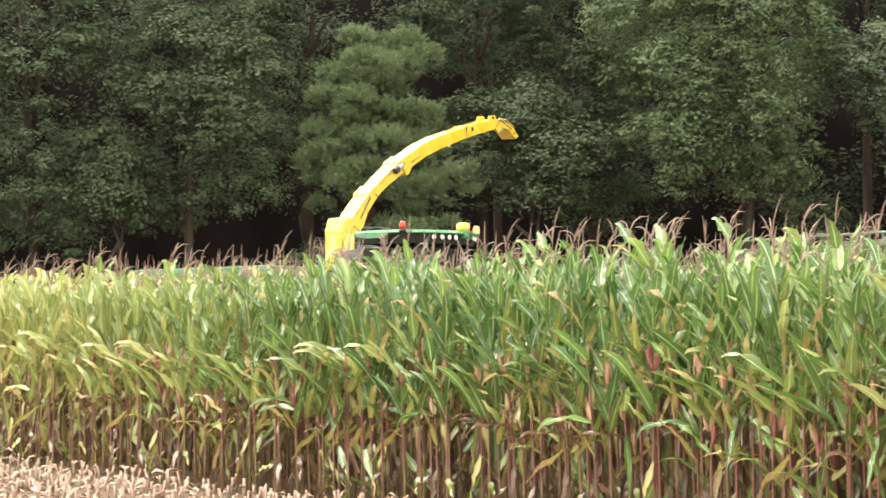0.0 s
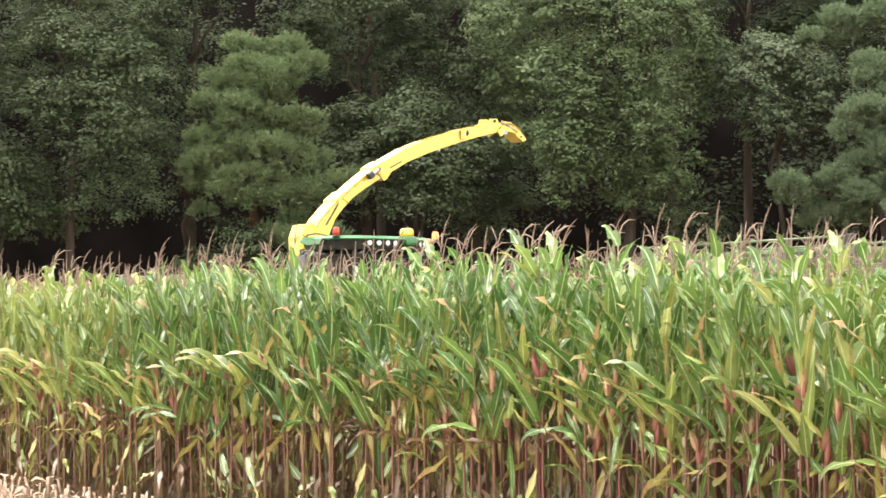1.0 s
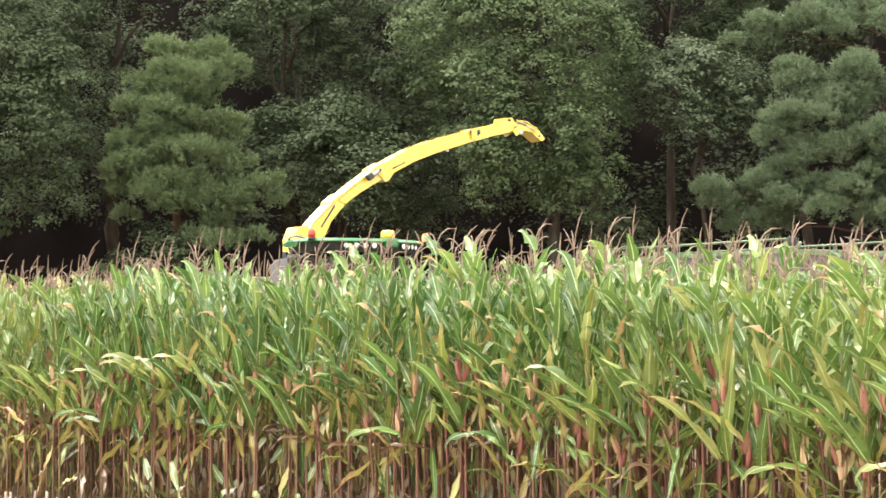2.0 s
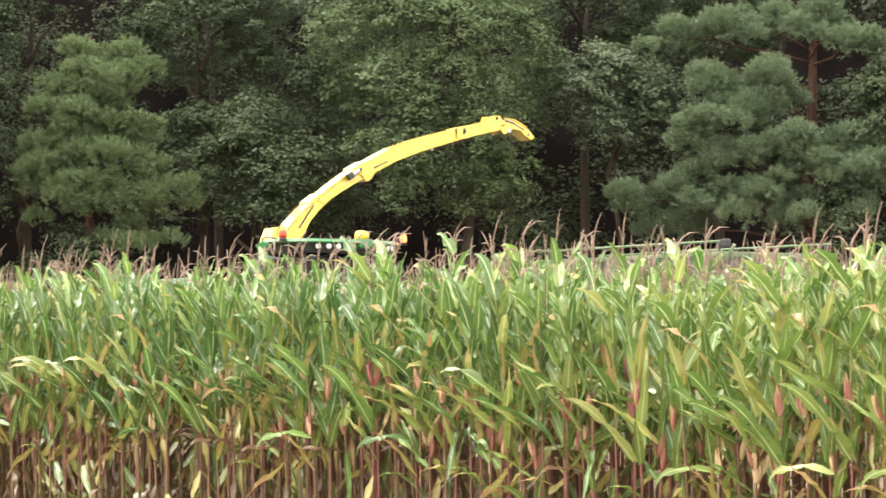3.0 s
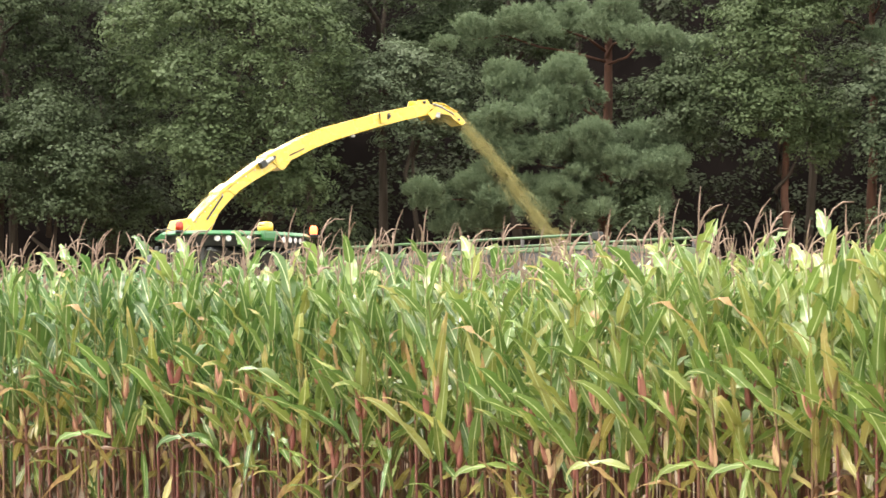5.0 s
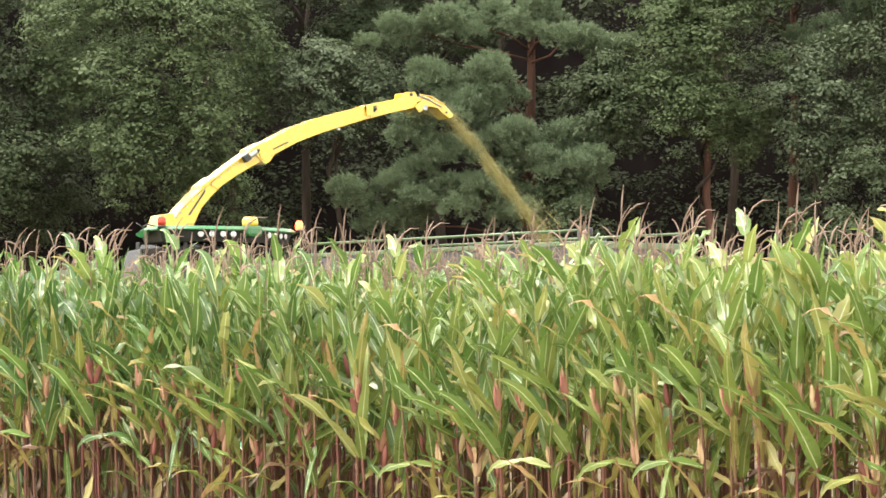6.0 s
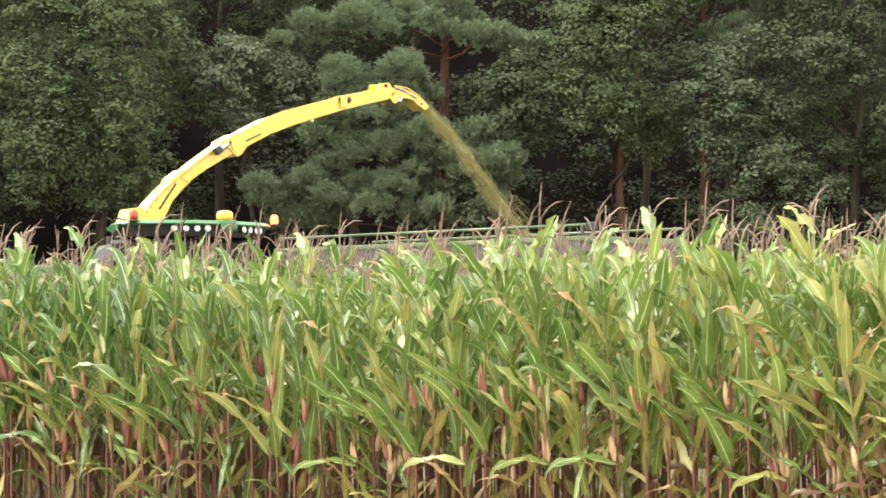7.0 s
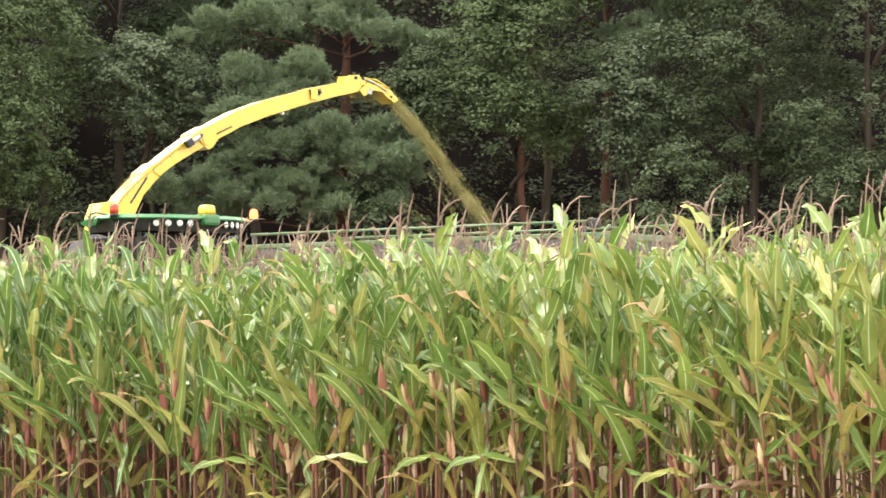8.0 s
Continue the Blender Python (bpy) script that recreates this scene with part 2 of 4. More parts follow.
class Geo:
    """Collects vertices and faces in numpy arrays; several materials in one mesh."""

    def __init__(self):
        self.v, self.f, self.uv, self.m, self.count = [], [], [], [], 0

    def add(self, verts, faces, uv=None, mat=0):
        verts, faces = np.asarray(verts, float).reshape(-1, 3), np.asarray(faces, int)
        self.v.append(verts)
        self.f.append(faces + self.count)
        self.uv.append(np.zeros((len(verts), 2)) if uv is None else np.asarray(uv, float))
        self.m.append(np.full(len(faces), mat) if np.isscalar(mat) else np.asarray(mat))
        self.count += len(verts)
        return self

    def flat(self):
        """Joined arrays: vertices, quads, uv, material."""
        return np.concatenate(self.v), np.concatenate(self.f), np.concatenate(self.uv), np.concatenate(self.m)

    def mesh(self, name, mats, smooth=True):
        v, f, uv, m = self.flat()
        tri = f[:, 2] == f[:, 3]
        sizes = np.where(tri, 3, 4)
        starts = np.concatenate([[0], np.cumsum(sizes)[:-1]])
        keep = np.ones(f.shape, bool)
        keep[tri, 3] = False
        loops = f[keep]
        me = bpy.data.meshes.new(name)
        me.vertices.add(len(v))
        me.vertices.foreach_set("co", v.ravel())
        me.loops.add(len(loops))
        me.loops.foreach_set("vertex_index", loops)
        me.polygons.add(len(f))
        me.polygons.foreach_set("loop_start", starts)
        me.polygons.foreach_set("material_index", m)
        me.polygons.foreach_set("use_smooth", np.full(len(f), smooth))
        for mat in mats:
            me.materials.append(mat)
        if np.any(uv):
            me.uv_layers.new(name="UVMap").data.foreach_set("uv", uv[loops].ravel())
        me.update(calc_edges=True)
        me.validate()
        return me


def tube_arrays(path, radii, sides=6, closed=True):
    """A tube round a path: its vertices and quads."""
    path, radii = np.asarray(path, float), np.asarray(radii, float)
    tang = np.gradient(path, axis=0)
    tang /= np.linalg.norm(tang, axis=1)[:, None] + 1e-9
    ref = np.where(np.abs(tang[:, 2:3]) > 0.9, [[1.0, 0, 0]], [[0, 0, 1.0]])
    a = np.cross(tang, ref[len(ref) // 2] if len(ref) else ref)
    a /= np.linalg.norm(a, axis=1)[:, None] + 1e-9
    b = np.cross(tang, a)
    ang = np.linspace(0, 2 * math.pi, sides, endpoint=False)
    ring = path[:, None] + radii[:, None, None] * (np.cos(ang)[None, :, None] * a[:, None] + np.sin(ang)[None, :, None] * b[:, None])
    verts = ring.reshape(-1, 3)
    n, faces = len(path), []
    for i in range(n - 1):
        for j in range(sides):
            k = (j + 1) % sides
            faces.append((i * sides + j, i * sides + k, (i + 1) * sides + k, (i + 1) * sides + j))
    if closed:
        verts = np.concatenate([verts, path[:1], path[-1:]])
        c = n * sides
        for j in range(sides):
            k = (j + 1) % sides
            faces.append((c, k, j, j))
            faces.append((c + 1, (n - 1) * sides + j, (n - 1) * sides + k, (n - 1) * sides + k))
    return verts, faces


def tube(path, radii, mat, sides=6, smooth=True):
    radii = [radii] * len(path) if isinstance(radii, (int, float)) else radii
    return Geo().add(*tube_arrays(path, radii, sides)).mesh("tube", [mat], smooth)


def box(size, centre, mat, bevel=0.02, turn=None, taper=None):
    """A bevelled box. taper: factors in x and y of its top face."""
    bm = bmesh.new()
    bmesh.ops.create_cube(bm, size=1)
    for v in bm.verts:
        v.co = Vector((v.co.x * size[0], v.co.y * size[1], v.co.z * size[2]))
        if taper and v.co.z > 0:
            v.co.x, v.co.y = v.co.x * taper[0], v.co.y * taper[1]
    if bevel:
        bmesh.ops.bevel(bm, geom=list(bm.edges), offset=bevel, segments=2, affect="EDGES", profile=0.6)
    m = Matrix.Translation(centre) @ (turn or Matrix())
    bm.transform(m)
    return finish(bm, mat)


def finish(bm, mat):
    me = bpy.data.meshes.new("piece")
    bmesh.ops.recalc_face_normals(bm, faces=bm.faces)
    bm.to_mesh(me)
    bm.free()
    me.materials.append(mat)
    return me


def lathe(profile, mat, sides=20, m=None):
    """A turned body: profile of (radius, height)."""
    bm = bmesh.new()
    rings = []
    for r, z in profile:
        rings.append([bm.verts.new((r * math.cos(2 * math.pi * i / sides), r * math.sin(2 * math.pi * i / sides), z)) for i in range(sides)])
    for a, b in zip(rings, rings[1:]):
        for i in range(sides):
            bm.faces.new((a[i], a[(i + 1) % sides], b[(i + 1) % sides], b[i]))
    bm.faces.new(rings[0][::-1])
    bm.faces.new(rings[-1])
    for f in bm.faces:
        f.smooth = len(f.verts) == 4
    if m:
        bm.transform(m)
    return finish(bm, mat)


def prism(outline, y0, y1, mat, bevel=0.015, m=None):
    """A plate whose outline lies in x and z, from y0 to y1."""
    bm = bmesh.new()
    a = [bm.verts.new((x, y0, z)) for x, z in outline]
    b = [bm.verts.new((x, y1, z)) for x, z in outline]
    bm.faces.new(a)
    bm.faces.new(b[::-1])
    for i in range(len(a)):
        j = (i + 1) % len(a)
        bm.faces.new((a[i], b[i], b[j], a[j]))
    if bevel:
        bmesh.ops.bevel(bm, geom=list(bm.edges), offset=bevel, segments=2, affect="EDGES", profile=0.6)
    if m:
        bm.transform(m)
    return finish(bm, mat)


def part(name, mesh, parent, label="", m=None):
    ob = new(name, mesh)
    ob.parent = parent
    if m:
        ob.matrix_basis = m
    return tagged(ob, label)


def thing(name, label, category, m=None, group="", kind=""):
    ob = new(name)
    ob.empty_display_size = 0.3
    if m:
        ob.matrix_basis = m
    return tagged(ob, label, category, group, kind)


# ---- ground ----
def build_ground():
    g = Geo()
    n = 60
    xs = np.concatenate([[-900, -300, -120], np.linspace(-60, 60, n), [120, 300, 900]])
    ys = np.concatenate([[-600, -200, -60], np.linspace(-20, 100, n), [180, 400, 1200]])
    gx, gy = np.meshgrid(xs, ys)
    gz = np.array([[0.03 * noise.noise((x * 0.7, y * 0.7, 0)) for x in xs] for y in ys])
    k = len(xs)
    faces = [(j * k + i, j * k + i + 1, (j + 1) * k + i + 1, (j + 1) * k + i) for j in range(len(ys) - 1) for i in range(k - 1)]
    g.add(np.stack([gx, gy, gz], 2).reshape(-1, 3), faces)
    tagged(new("ground", g.mesh("ground", [M["soil"]])), "bare brown field soil with chopped straw", "ground", kind="structure")


build_ground()

# ---- maize ----
# The field's edge: a point on it, along it, and inwards across the rows.
EDGE = np.array([-5.28, 25.26])
ALONG = np.array([0.680, -0.733])
INTO = np.array([0.733, 0.680])


def field(k, d):
    return EDGE + k * ALONG + d * INTO


def blade_arrays(rng, length, width, rise, droop, segs=7, wave=0.018, ribs=True, stiff=(2.2, 5.5)):
    """A maize blade that leaves the stalk in +x at the angle rise; its outer part arches over by droop degrees.
    ribs: folded along its midrib, with waved margins. stiff: how far out the arch begins."""
    t = np.linspace(0, 1, segs + 1)
    ang = np.radians(rise - droop * t ** rng.uniform(*stiff))
    step = length / segs
    x = np.concatenate([[0], np.cumsum(np.cos(ang[1:]) * step)])
    z = np.concatenate([[0], np.cumsum(np.sin(ang[1:]) * step)])
    w = width * np.clip(np.minimum(0.50 + 2.6 * t, 1.0) * (1 - t ** 2.4), 0.015, 1) / 2
    twist = rng.uniform(-0.55, 0.55) + rng.uniform(-1.1, 1.1) * t ** 1.3
    sway = rng.uniform(-0.14, 0.14) * t ** 2 * length
    nx, nz = -np.sin(ang), np.cos(ang)
    rows = []
    for s in (-1, 0, 1) if ribs else (-1, 1):
        lift = 0 * w
        if s:
            ruffle = np.sin(t * rng.uniform(8, 14) + rng.uniform(0, 6)) + 0.55 * np.sin(t * rng.uniform(22, 34) + rng.uniform(0, 6))
            lift = 0.30 * w + wave * ruffle * np.minimum(t * 3, 1) * np.minimum((1 - t) * 3, 1)
        yy = s * w * np.cos(twist)
        up = lift + s * w * np.sin(twist)
        rows.append(np.stack([x + nx * up, yy + sway, z + nz * up], 1))
    c = len(rows)
    verts = np.stack(rows, 1).reshape(-1, 3)
    uv = np.stack([np.repeat(t, c), np.tile(np.linspace(0, 1, c), segs + 1)], 1)
    faces = []
    for i in range(segs):
        for j in range(c - 1):
            a = i * c + j
            faces.append((a, a + 1, a + c + 1, a + c))
    return verts, np.array(faces), uv


def turn_z(v, a):
    c, s = math.cos(a), math.sin(a)
    return v @ np.array([[c, s, 0], [-s, c, 0], [0, 0, 1.0]])


def maize_parts(rng, segs=10, sides=6, first=0):
    """The pieces of one plant: (name, vertices, faces, uv, material). A light wind from the right bends the blades.
    first: how many of the lowest leaves are missing."""
    out = []
    h = rng.uniform(2.12, 2.44)
    lean = rng.normal(0, 0.04, 2) - (0.03, 0)
    k = 7 if sides > 3 else 4
    zs = np.linspace(0, h, k)
    bend = lambda z: np.stack([lean[0] * (z / h) ** 2 * h, lean[1] * (z / h) ** 2 * h, z], -1)
    v, f = tube_arrays(bend(zs), np.linspace(0.0145, 0.006, k), sides)
    out.append(("stalk", v, f, None, "stalk"))
    a0 = math.pi + rng.normal(0, 0.5)
    n = rng.integers(16, 19)
    shift, offset = rng.normal(0, 0.05), rng.uniform(-0.08, 0.12)
    for i in range(first, n):
        q = i / (n - 1)
        z = 0.25 + (h - 0.39) * q ** 0.93 + offset * (1 - q) + rng.normal(0, 0.06)
        lee = i % 2 == 0
        if rng.random() < (0.12 if q < 0.3 + shift else 0.08 if q < 0.52 + shift else 0.0):
            continue
        if q < 0.17 + shift:
            kind = "blade_dry" if rng.random() < 0.65 else "blade_low"
            lw = (rng.uniform(0.25, 0.55), rng.uniform(0.03, 0.06), rng.uniform(-88, -30), rng.uniform(0, 30))
        elif q < 0.36 + shift:
            kind = ("blade_gold", "blade_dry", "blade_low", "blade_low", "blade")[rng.integers(5)]
            lw = (rng.uniform(0.40, 0.64), rng.uniform(0.040, 0.070) if kind in ("blade_gold", "blade_dry") else rng.uniform(0.060, 0.088), *((rng.uniform(-85, -35), rng.uniform(0, 20)), (rng.uniform(42, 78), rng.uniform(0, 60)), (rng.uniform(5, 50), rng.uniform(20, 100)))[rng.integers(3)])
        elif q < 0.6 + shift:
            kind = "blade_low" if rng.random() < 0.5 else "blade"
            lw = (rng.uniform(0.52, 0.78), rng.uniform(0.088, 0.118), rng.uniform(26, 64), rng.uniform(0, 85))
        else:
            kind = "blade_low" if rng.random() < 0.14 else "blade"
            lw = (rng.uniform(0.54, 0.78) * (1.32 - 0.74 * q), rng.uniform(0.094, 0.124) * (1.12 - 0.18 * q), rng.uniform(44, 74), rng.uniform(0, 65))
        if 0.36 + shift < q < 0.8 and rng.random() < 0.13:
            kind, lw = "blade_gold", (lw[0], lw[1] * 0.62, lw[2], lw[3] + 30)
        # on the windward side most blades are blown upright and back over the stalk
        if not lee and q > 0.3 and rng.random() < 0.5:
            lw = (lw[0] * 0.88, lw[1] * 0.9, rng.uniform(58, 86), rng.uniform(-40, 40))
        # the topmost blades stay short beside the tassel
        lw = (min(lw[0], max(0.26, (h + 0.12 - z) / math.sin(math.radians(max(lw[2], 30))))), *lw[1:])
        v, f, uv = blade_arrays(rng, *lw, segs=segs, ribs=segs > 3)
        v = turn_z(v, a0 + (0 if lee else math.pi) + rng.normal(0, 0.5 if lee else 0.7)) + bend(np.array(z))
        out.append(("leaf", v, f, uv, kind))
    for e in range(rng.choice((0, 1, 1, 1, 2))):
        z = rng.uniform(0.98, 1.50) - 0.15 * e
        az = a0 + math.pi * e + rng.normal(0, 0.8)
        tilt = rng.uniform(0.08, 0.4)
        L = rng.uniform(0.15, 0.21)
        s = np.linspace(0, 1, 6)
        path = np.stack([0.02 + np.sin(tilt) * s * L, 0 * s, np.cos(tilt) * s * L], 1)
        v, f = tube_arrays(path, 0.024 * np.array([0.5, 0.95, 1.0, 0.85, 0.55, 0.15]), 6)
        vs, fs, c = [v], [np.array(f)], len(v)
        for b in range(3 if segs > 3 else 1):
            w, g, _ = blade_arrays(rng, L * rng.uniform(1.0, 1.3), 0.055, 90 - math.degrees(tilt) + rng.uniform(-2, 6), rng.uniform(-25, 25), 4, 0.004, ribs=True)
            w = turn_z(w + (0.022, 0, 0), rng.uniform(-1.2, 1.2) + 2.1 * b)
            vs.append(w + (0.012, 0, 0))
            fs.append(g + c)
            c += len(w)
        out.append(("ear", turn_z(np.concatenate(vs), az) + bend(np.array(z)), np.concatenate(fs), None, "husk"))
        tip = path[-1]
        silk, sf = [], []
        for k in range(5):
            b = rng.normal(0, 0.02, 3)
            silk += [tip + (0, -0.004, 0), tip + (0, 0.004, 0), tip + b + (0.035, 0, 0.01)]
            sf.append((3 * k, 3 * k + 1, 3 * k + 2, 3 * k + 2))
        out.append(("silk", turn_z(np.array(silk), az) + bend(np.array(z)), sf, None, "silk"))
    tv, tf, c = [], [], 0
    top = bend(np.array(h))
    few = rng.random() < 0.55
    spikes = [(0.0, 0.0, rng.uniform(0.24, 0.36) if few else rng.uniform(0.28, 0.42), rng.uniform(-0.6, 1.9) * rng.random() ** 0.6)]
    spikes += [(rng.uniform(0, 6.3), rng.uniform(0.2, 0.6), rng.uniform(0.13, 0.25), rng.uniform(0.2, 1.6)) for _ in range(rng.integers(0, 2) if few else rng.integers(1, 4))]
    for az, open_, L, curl in spikes:
        s = np.linspace(0, 1, 5)
        ang = open_ + curl * s ** 1.5
        st = L / 4
        path = np.stack([np.concatenate([[0], np.cumsum(np.sin(ang[1:]) * st)]), 0 * s, np.concatenate([[0], np.cumsum(np.cos(ang[1:]) * st)])], 1)
        v, f = tube_arrays(path, [0.003, 0.0055, 0.007, 0.0065, 0.0025], 3, False)
        tv.append(turn_z(v, az + 0.3) + top - (0, 0, 0.005 if open_ == 0 else -0.06))
        tf.append(np.array(f) + c)
        c += len(v)
    out.append(("tassel", np.concatenate(tv), np.concatenate(tf), None, "tassel"))
    return out


CROP = ["stalk", "blade", "blade_low", "blade_gold", "blade_dry", "husk", "silk", "tassel"]


def plant_thing(rng):
    """One plant as a thing with its stalk, leaves, ears and tassel."""
    root = thing("maize_plant", "tall ripening maize plant with green blades and withered lower leaves", "maize plant", group="maize plants along the field edge")
    ear = None
    for name, v, f, uv, mat in maize_parts(rng):
        me = Geo().add(v, f, uv).mesh(name, [M[mat]])
        if name == "silk":
            part("silk", me, ear, "dried brown silk")
            continue
        label = {"ear": "reddish tan husked ear", "tassel": "dry pinkish tassel"}.get(name, {"blade_dry": "withered tan leaf", "blade_gold": "yellowed leaf"}.get(mat, ""))
        ob = part(name, me, root, label)
        if name == "ear":
            ear = ob
    return root


def plant_places():
    """Places in rows parallel to the edge: row, place along it, place across."""
    rng = np.random.default_rng(11)
    out = []
    for row in range(13):
        d = row * 0.75
        k = -34.0
        while k < 22:
            k += rng.uniform(0.12, 0.2)
            if d > 6.6 and k < -9.5 - (9.0 - d) * 2.0:
                continue
            out.append((row, k + rng.normal(0, 0.02), d + rng.normal(0, 0.05), rng.normal(0, 0.45), rng.uniform(1.03, 1.175) + 0.03 * math.exp(-((k - 4.5) / 2.4) ** 2) - 0.04 * math.exp(-((k - 8.9) / 1.3) ** 2)))
    return out


plants = []


def build_maize():
    rng = np.random.default_rng(5)
    kinds = [plant_thing(rng) for _ in range(12)]
    places = plant_places()
    near = [p for p in places if p[0] == 0 and -11.5 < p[1] < 17.0]
    near += [p for p in places if p[0] == 1 and -2.0 < p[1] < 16.0]
    near = near[:300]
    chosen = set(id(p) for p in near)
    for i, (row, k, d, a, s) in enumerate(near):
        x, y = field(k, d)
        m = pose(x, y, -0.01, 0, 0, math.degrees(a))
        if i < len(kinds):
            ob = kinds[i]
            ob.matrix_basis = m @ Matrix.Diagonal((1, 1, s, 1))
        else:
            ob = copy_thing(kinds[rng.integers(len(kinds))], m)
            ob.scale = (1, 1, s)
        plants.append((ob, m, k))
    # the rest of the stand
    fine = [Geo() for _ in range(10)]
    coarse = [Geo() for _ in range(10)]
    for k in range(10):
        for name, v, f, uv, mat in maize_parts(rng, 4, 4, 1):
            fine[k].add(v, f, uv, CROP.index(mat))
        for name, v, f, uv, mat in maize_parts(rng, 3, 3, 8):
            if name not in ("silk", "ear"):
                coarse[k].add(v, f, uv, CROP.index(mat))
    fine, coarse = [g.flat() for g in fine], [g.flat() for g in coarse]
    g = Geo()
    for p in places:
        if id(p) in chosen:
            continue
        row, k, d, a, s = p
        x, y = field(k, d)
        src = (fine if row < 4 else coarse)[rng.integers(10)]
        v = turn_z(src[0] * (1, 1, s), a) + (x, y, -0.01)
        g.add(v, src[1], src[2], src[3])
    tagged(new("maize_stand", g.mesh("maize_stand", [M[c] for c in CROP])), "dense stand of tall green maize with dry tassels", "maize", kind="stuff")


build_maize()


def build_stubble():
    rng = np.random.default_rng(3)
    g = Geo()
    for row in range(1, 9):
        k = -40.0
        while k < 2:
            k += rng.uniform(0.10, 0.2)
            x, y = field(k, -0.75 * row + rng.normal(0, 0.05) + 0.4)
            h = rng.uniform(0.12, 0.24)
            lean = rng.normal(0, 0.03, 2)
            v, f = tube_arrays([(x, y, -0.02), (x + lean[0] * 0.5, y + lean[1] * 0.5, h * 0.5), (x + lean[0], y + lean[1], h)], [0.017, 0.015, 0.016], 5)
            g.add(v, f)
            v, f, uv = blade_arrays(rng, rng.uniform(0.1, 0.3), 0.03, rng.uniform(-10, 50), 60, 3)
            g.add(turn_z(v, rng.uniform(0, 6.3)) + (x, y, rng.uniform(0.02, h)), f)
    for _ in range(900):
        x, y = field(rng.uniform(-40, 0), rng.uniform(-6.5, 0.3))
        v, f, uv = blade_arrays(rng, rng.uniform(0.08, 0.35), 0.03, rng.uniform(0, 25), 40, 3)
        g.add(turn_z(v, rng.uniform(0, 6.3)) + (x, y, 0.02), f)
    tagged(new("maize_stubble", g.mesh("maize_stubble", [M["stubble"]])), "rows of pale cut maize stubble and straw", "stubble", kind="stuff")


build_stubble()

# ---- forest ----


def sheet_of_leaves(rng, p, out, size, wild=0.34, up=0.45):
    """Diamond blades at p that face about outwards and up."""
    n = len(p)
    nrm = out + rng.normal(size=(n, 3)) * wild + (0, 0, up)
    nrm /= np.linalg.norm(nrm, axis=1)[:, None]
    axis = np.cross(nrm, rng.normal(size=(n, 3)))
    axis /= np.linalg.norm(axis, axis=1)[:, None]
    side = np.cross(nrm, axis)
    L = size * rng.uniform(0.6, 1.3, n)[:, None]
    quad = np.stack([p - axis * L * 0.5, p + side * L * 0.36 + nrm * L * 0.08, p + axis * L * 0.5, p - side * L * 0.36 + nrm * L * 0.08], 1)
    return quad.reshape(-1, 3), np.arange(4 * n).reshape(-1, 4)


def leaves_on(rng, centres, radii, count, size, squash=0.85, per=60, tuft=(0.20, 0.48)):
    """Leaves in tufts over a set of billows; thinner below and on the side of the dark woods."""
    centres, radii = np.asarray(centres), np.asarray(radii)
    tufts = max(4, count // per)
    pick = rng.choice(len(centres), tufts, p=radii ** 2 / (radii ** 2).sum())
    d = rng.normal(size=(tufts, 3))
    d /= np.linalg.norm(d, axis=1)[:, None]
    low = (d[:, 2] < -0.25) & (rng.random(tufts) > 0.25)
    d[low, 2] *= -1
    back = (d[:, 1] > 0.25) & (rng.random(tufts) > 0.3)
    d[back, 1] *= -1
    lump = 1 + 0.2 * np.sin(d[:, 0] * 5 + pick) * np.sin(d[:, 2] * 6 + 2 * pick)
    mid = centres[pick] + d * (radii[pick] * lump * (1.08 - 0.35 * rng.random(tufts) ** 2))[:, None] * (1, 1, squash)
    r = rng.uniform(*tuft, tufts)
    mid, d, r = np.repeat(mid, per, 0), np.repeat(d, per, 0), np.repeat(r, per)
    e = rng.normal(size=(len(mid), 3))
    e /= np.linalg.norm(e, axis=1)[:, None]
    e[:, 2] = np.where((e[:, 2] < -0.3) & (rng.random(len(e)) < 0.7), -e[:, 2], e[:, 2])
    p = mid + e * (r * rng.random(len(r)) ** 0.4)[:, None] * (1.15, 1.15, 0.75)
    return sheet_of_leaves(rng, p, d * 0.45 + e * 0.55, size)


def limb_path(rng, a, b, n=5, wob=0.12):
    t = np.linspace(0, 1, n)[:, None]
    p = np.asarray(a) * (1 - t) + np.asarray(b) * t
    p[1:-1] += rng.normal(0, wob, (n - 2, 3))
    p[:, 2] += 0.25 * np.sin(t[:, 0] * math.pi)
    return p


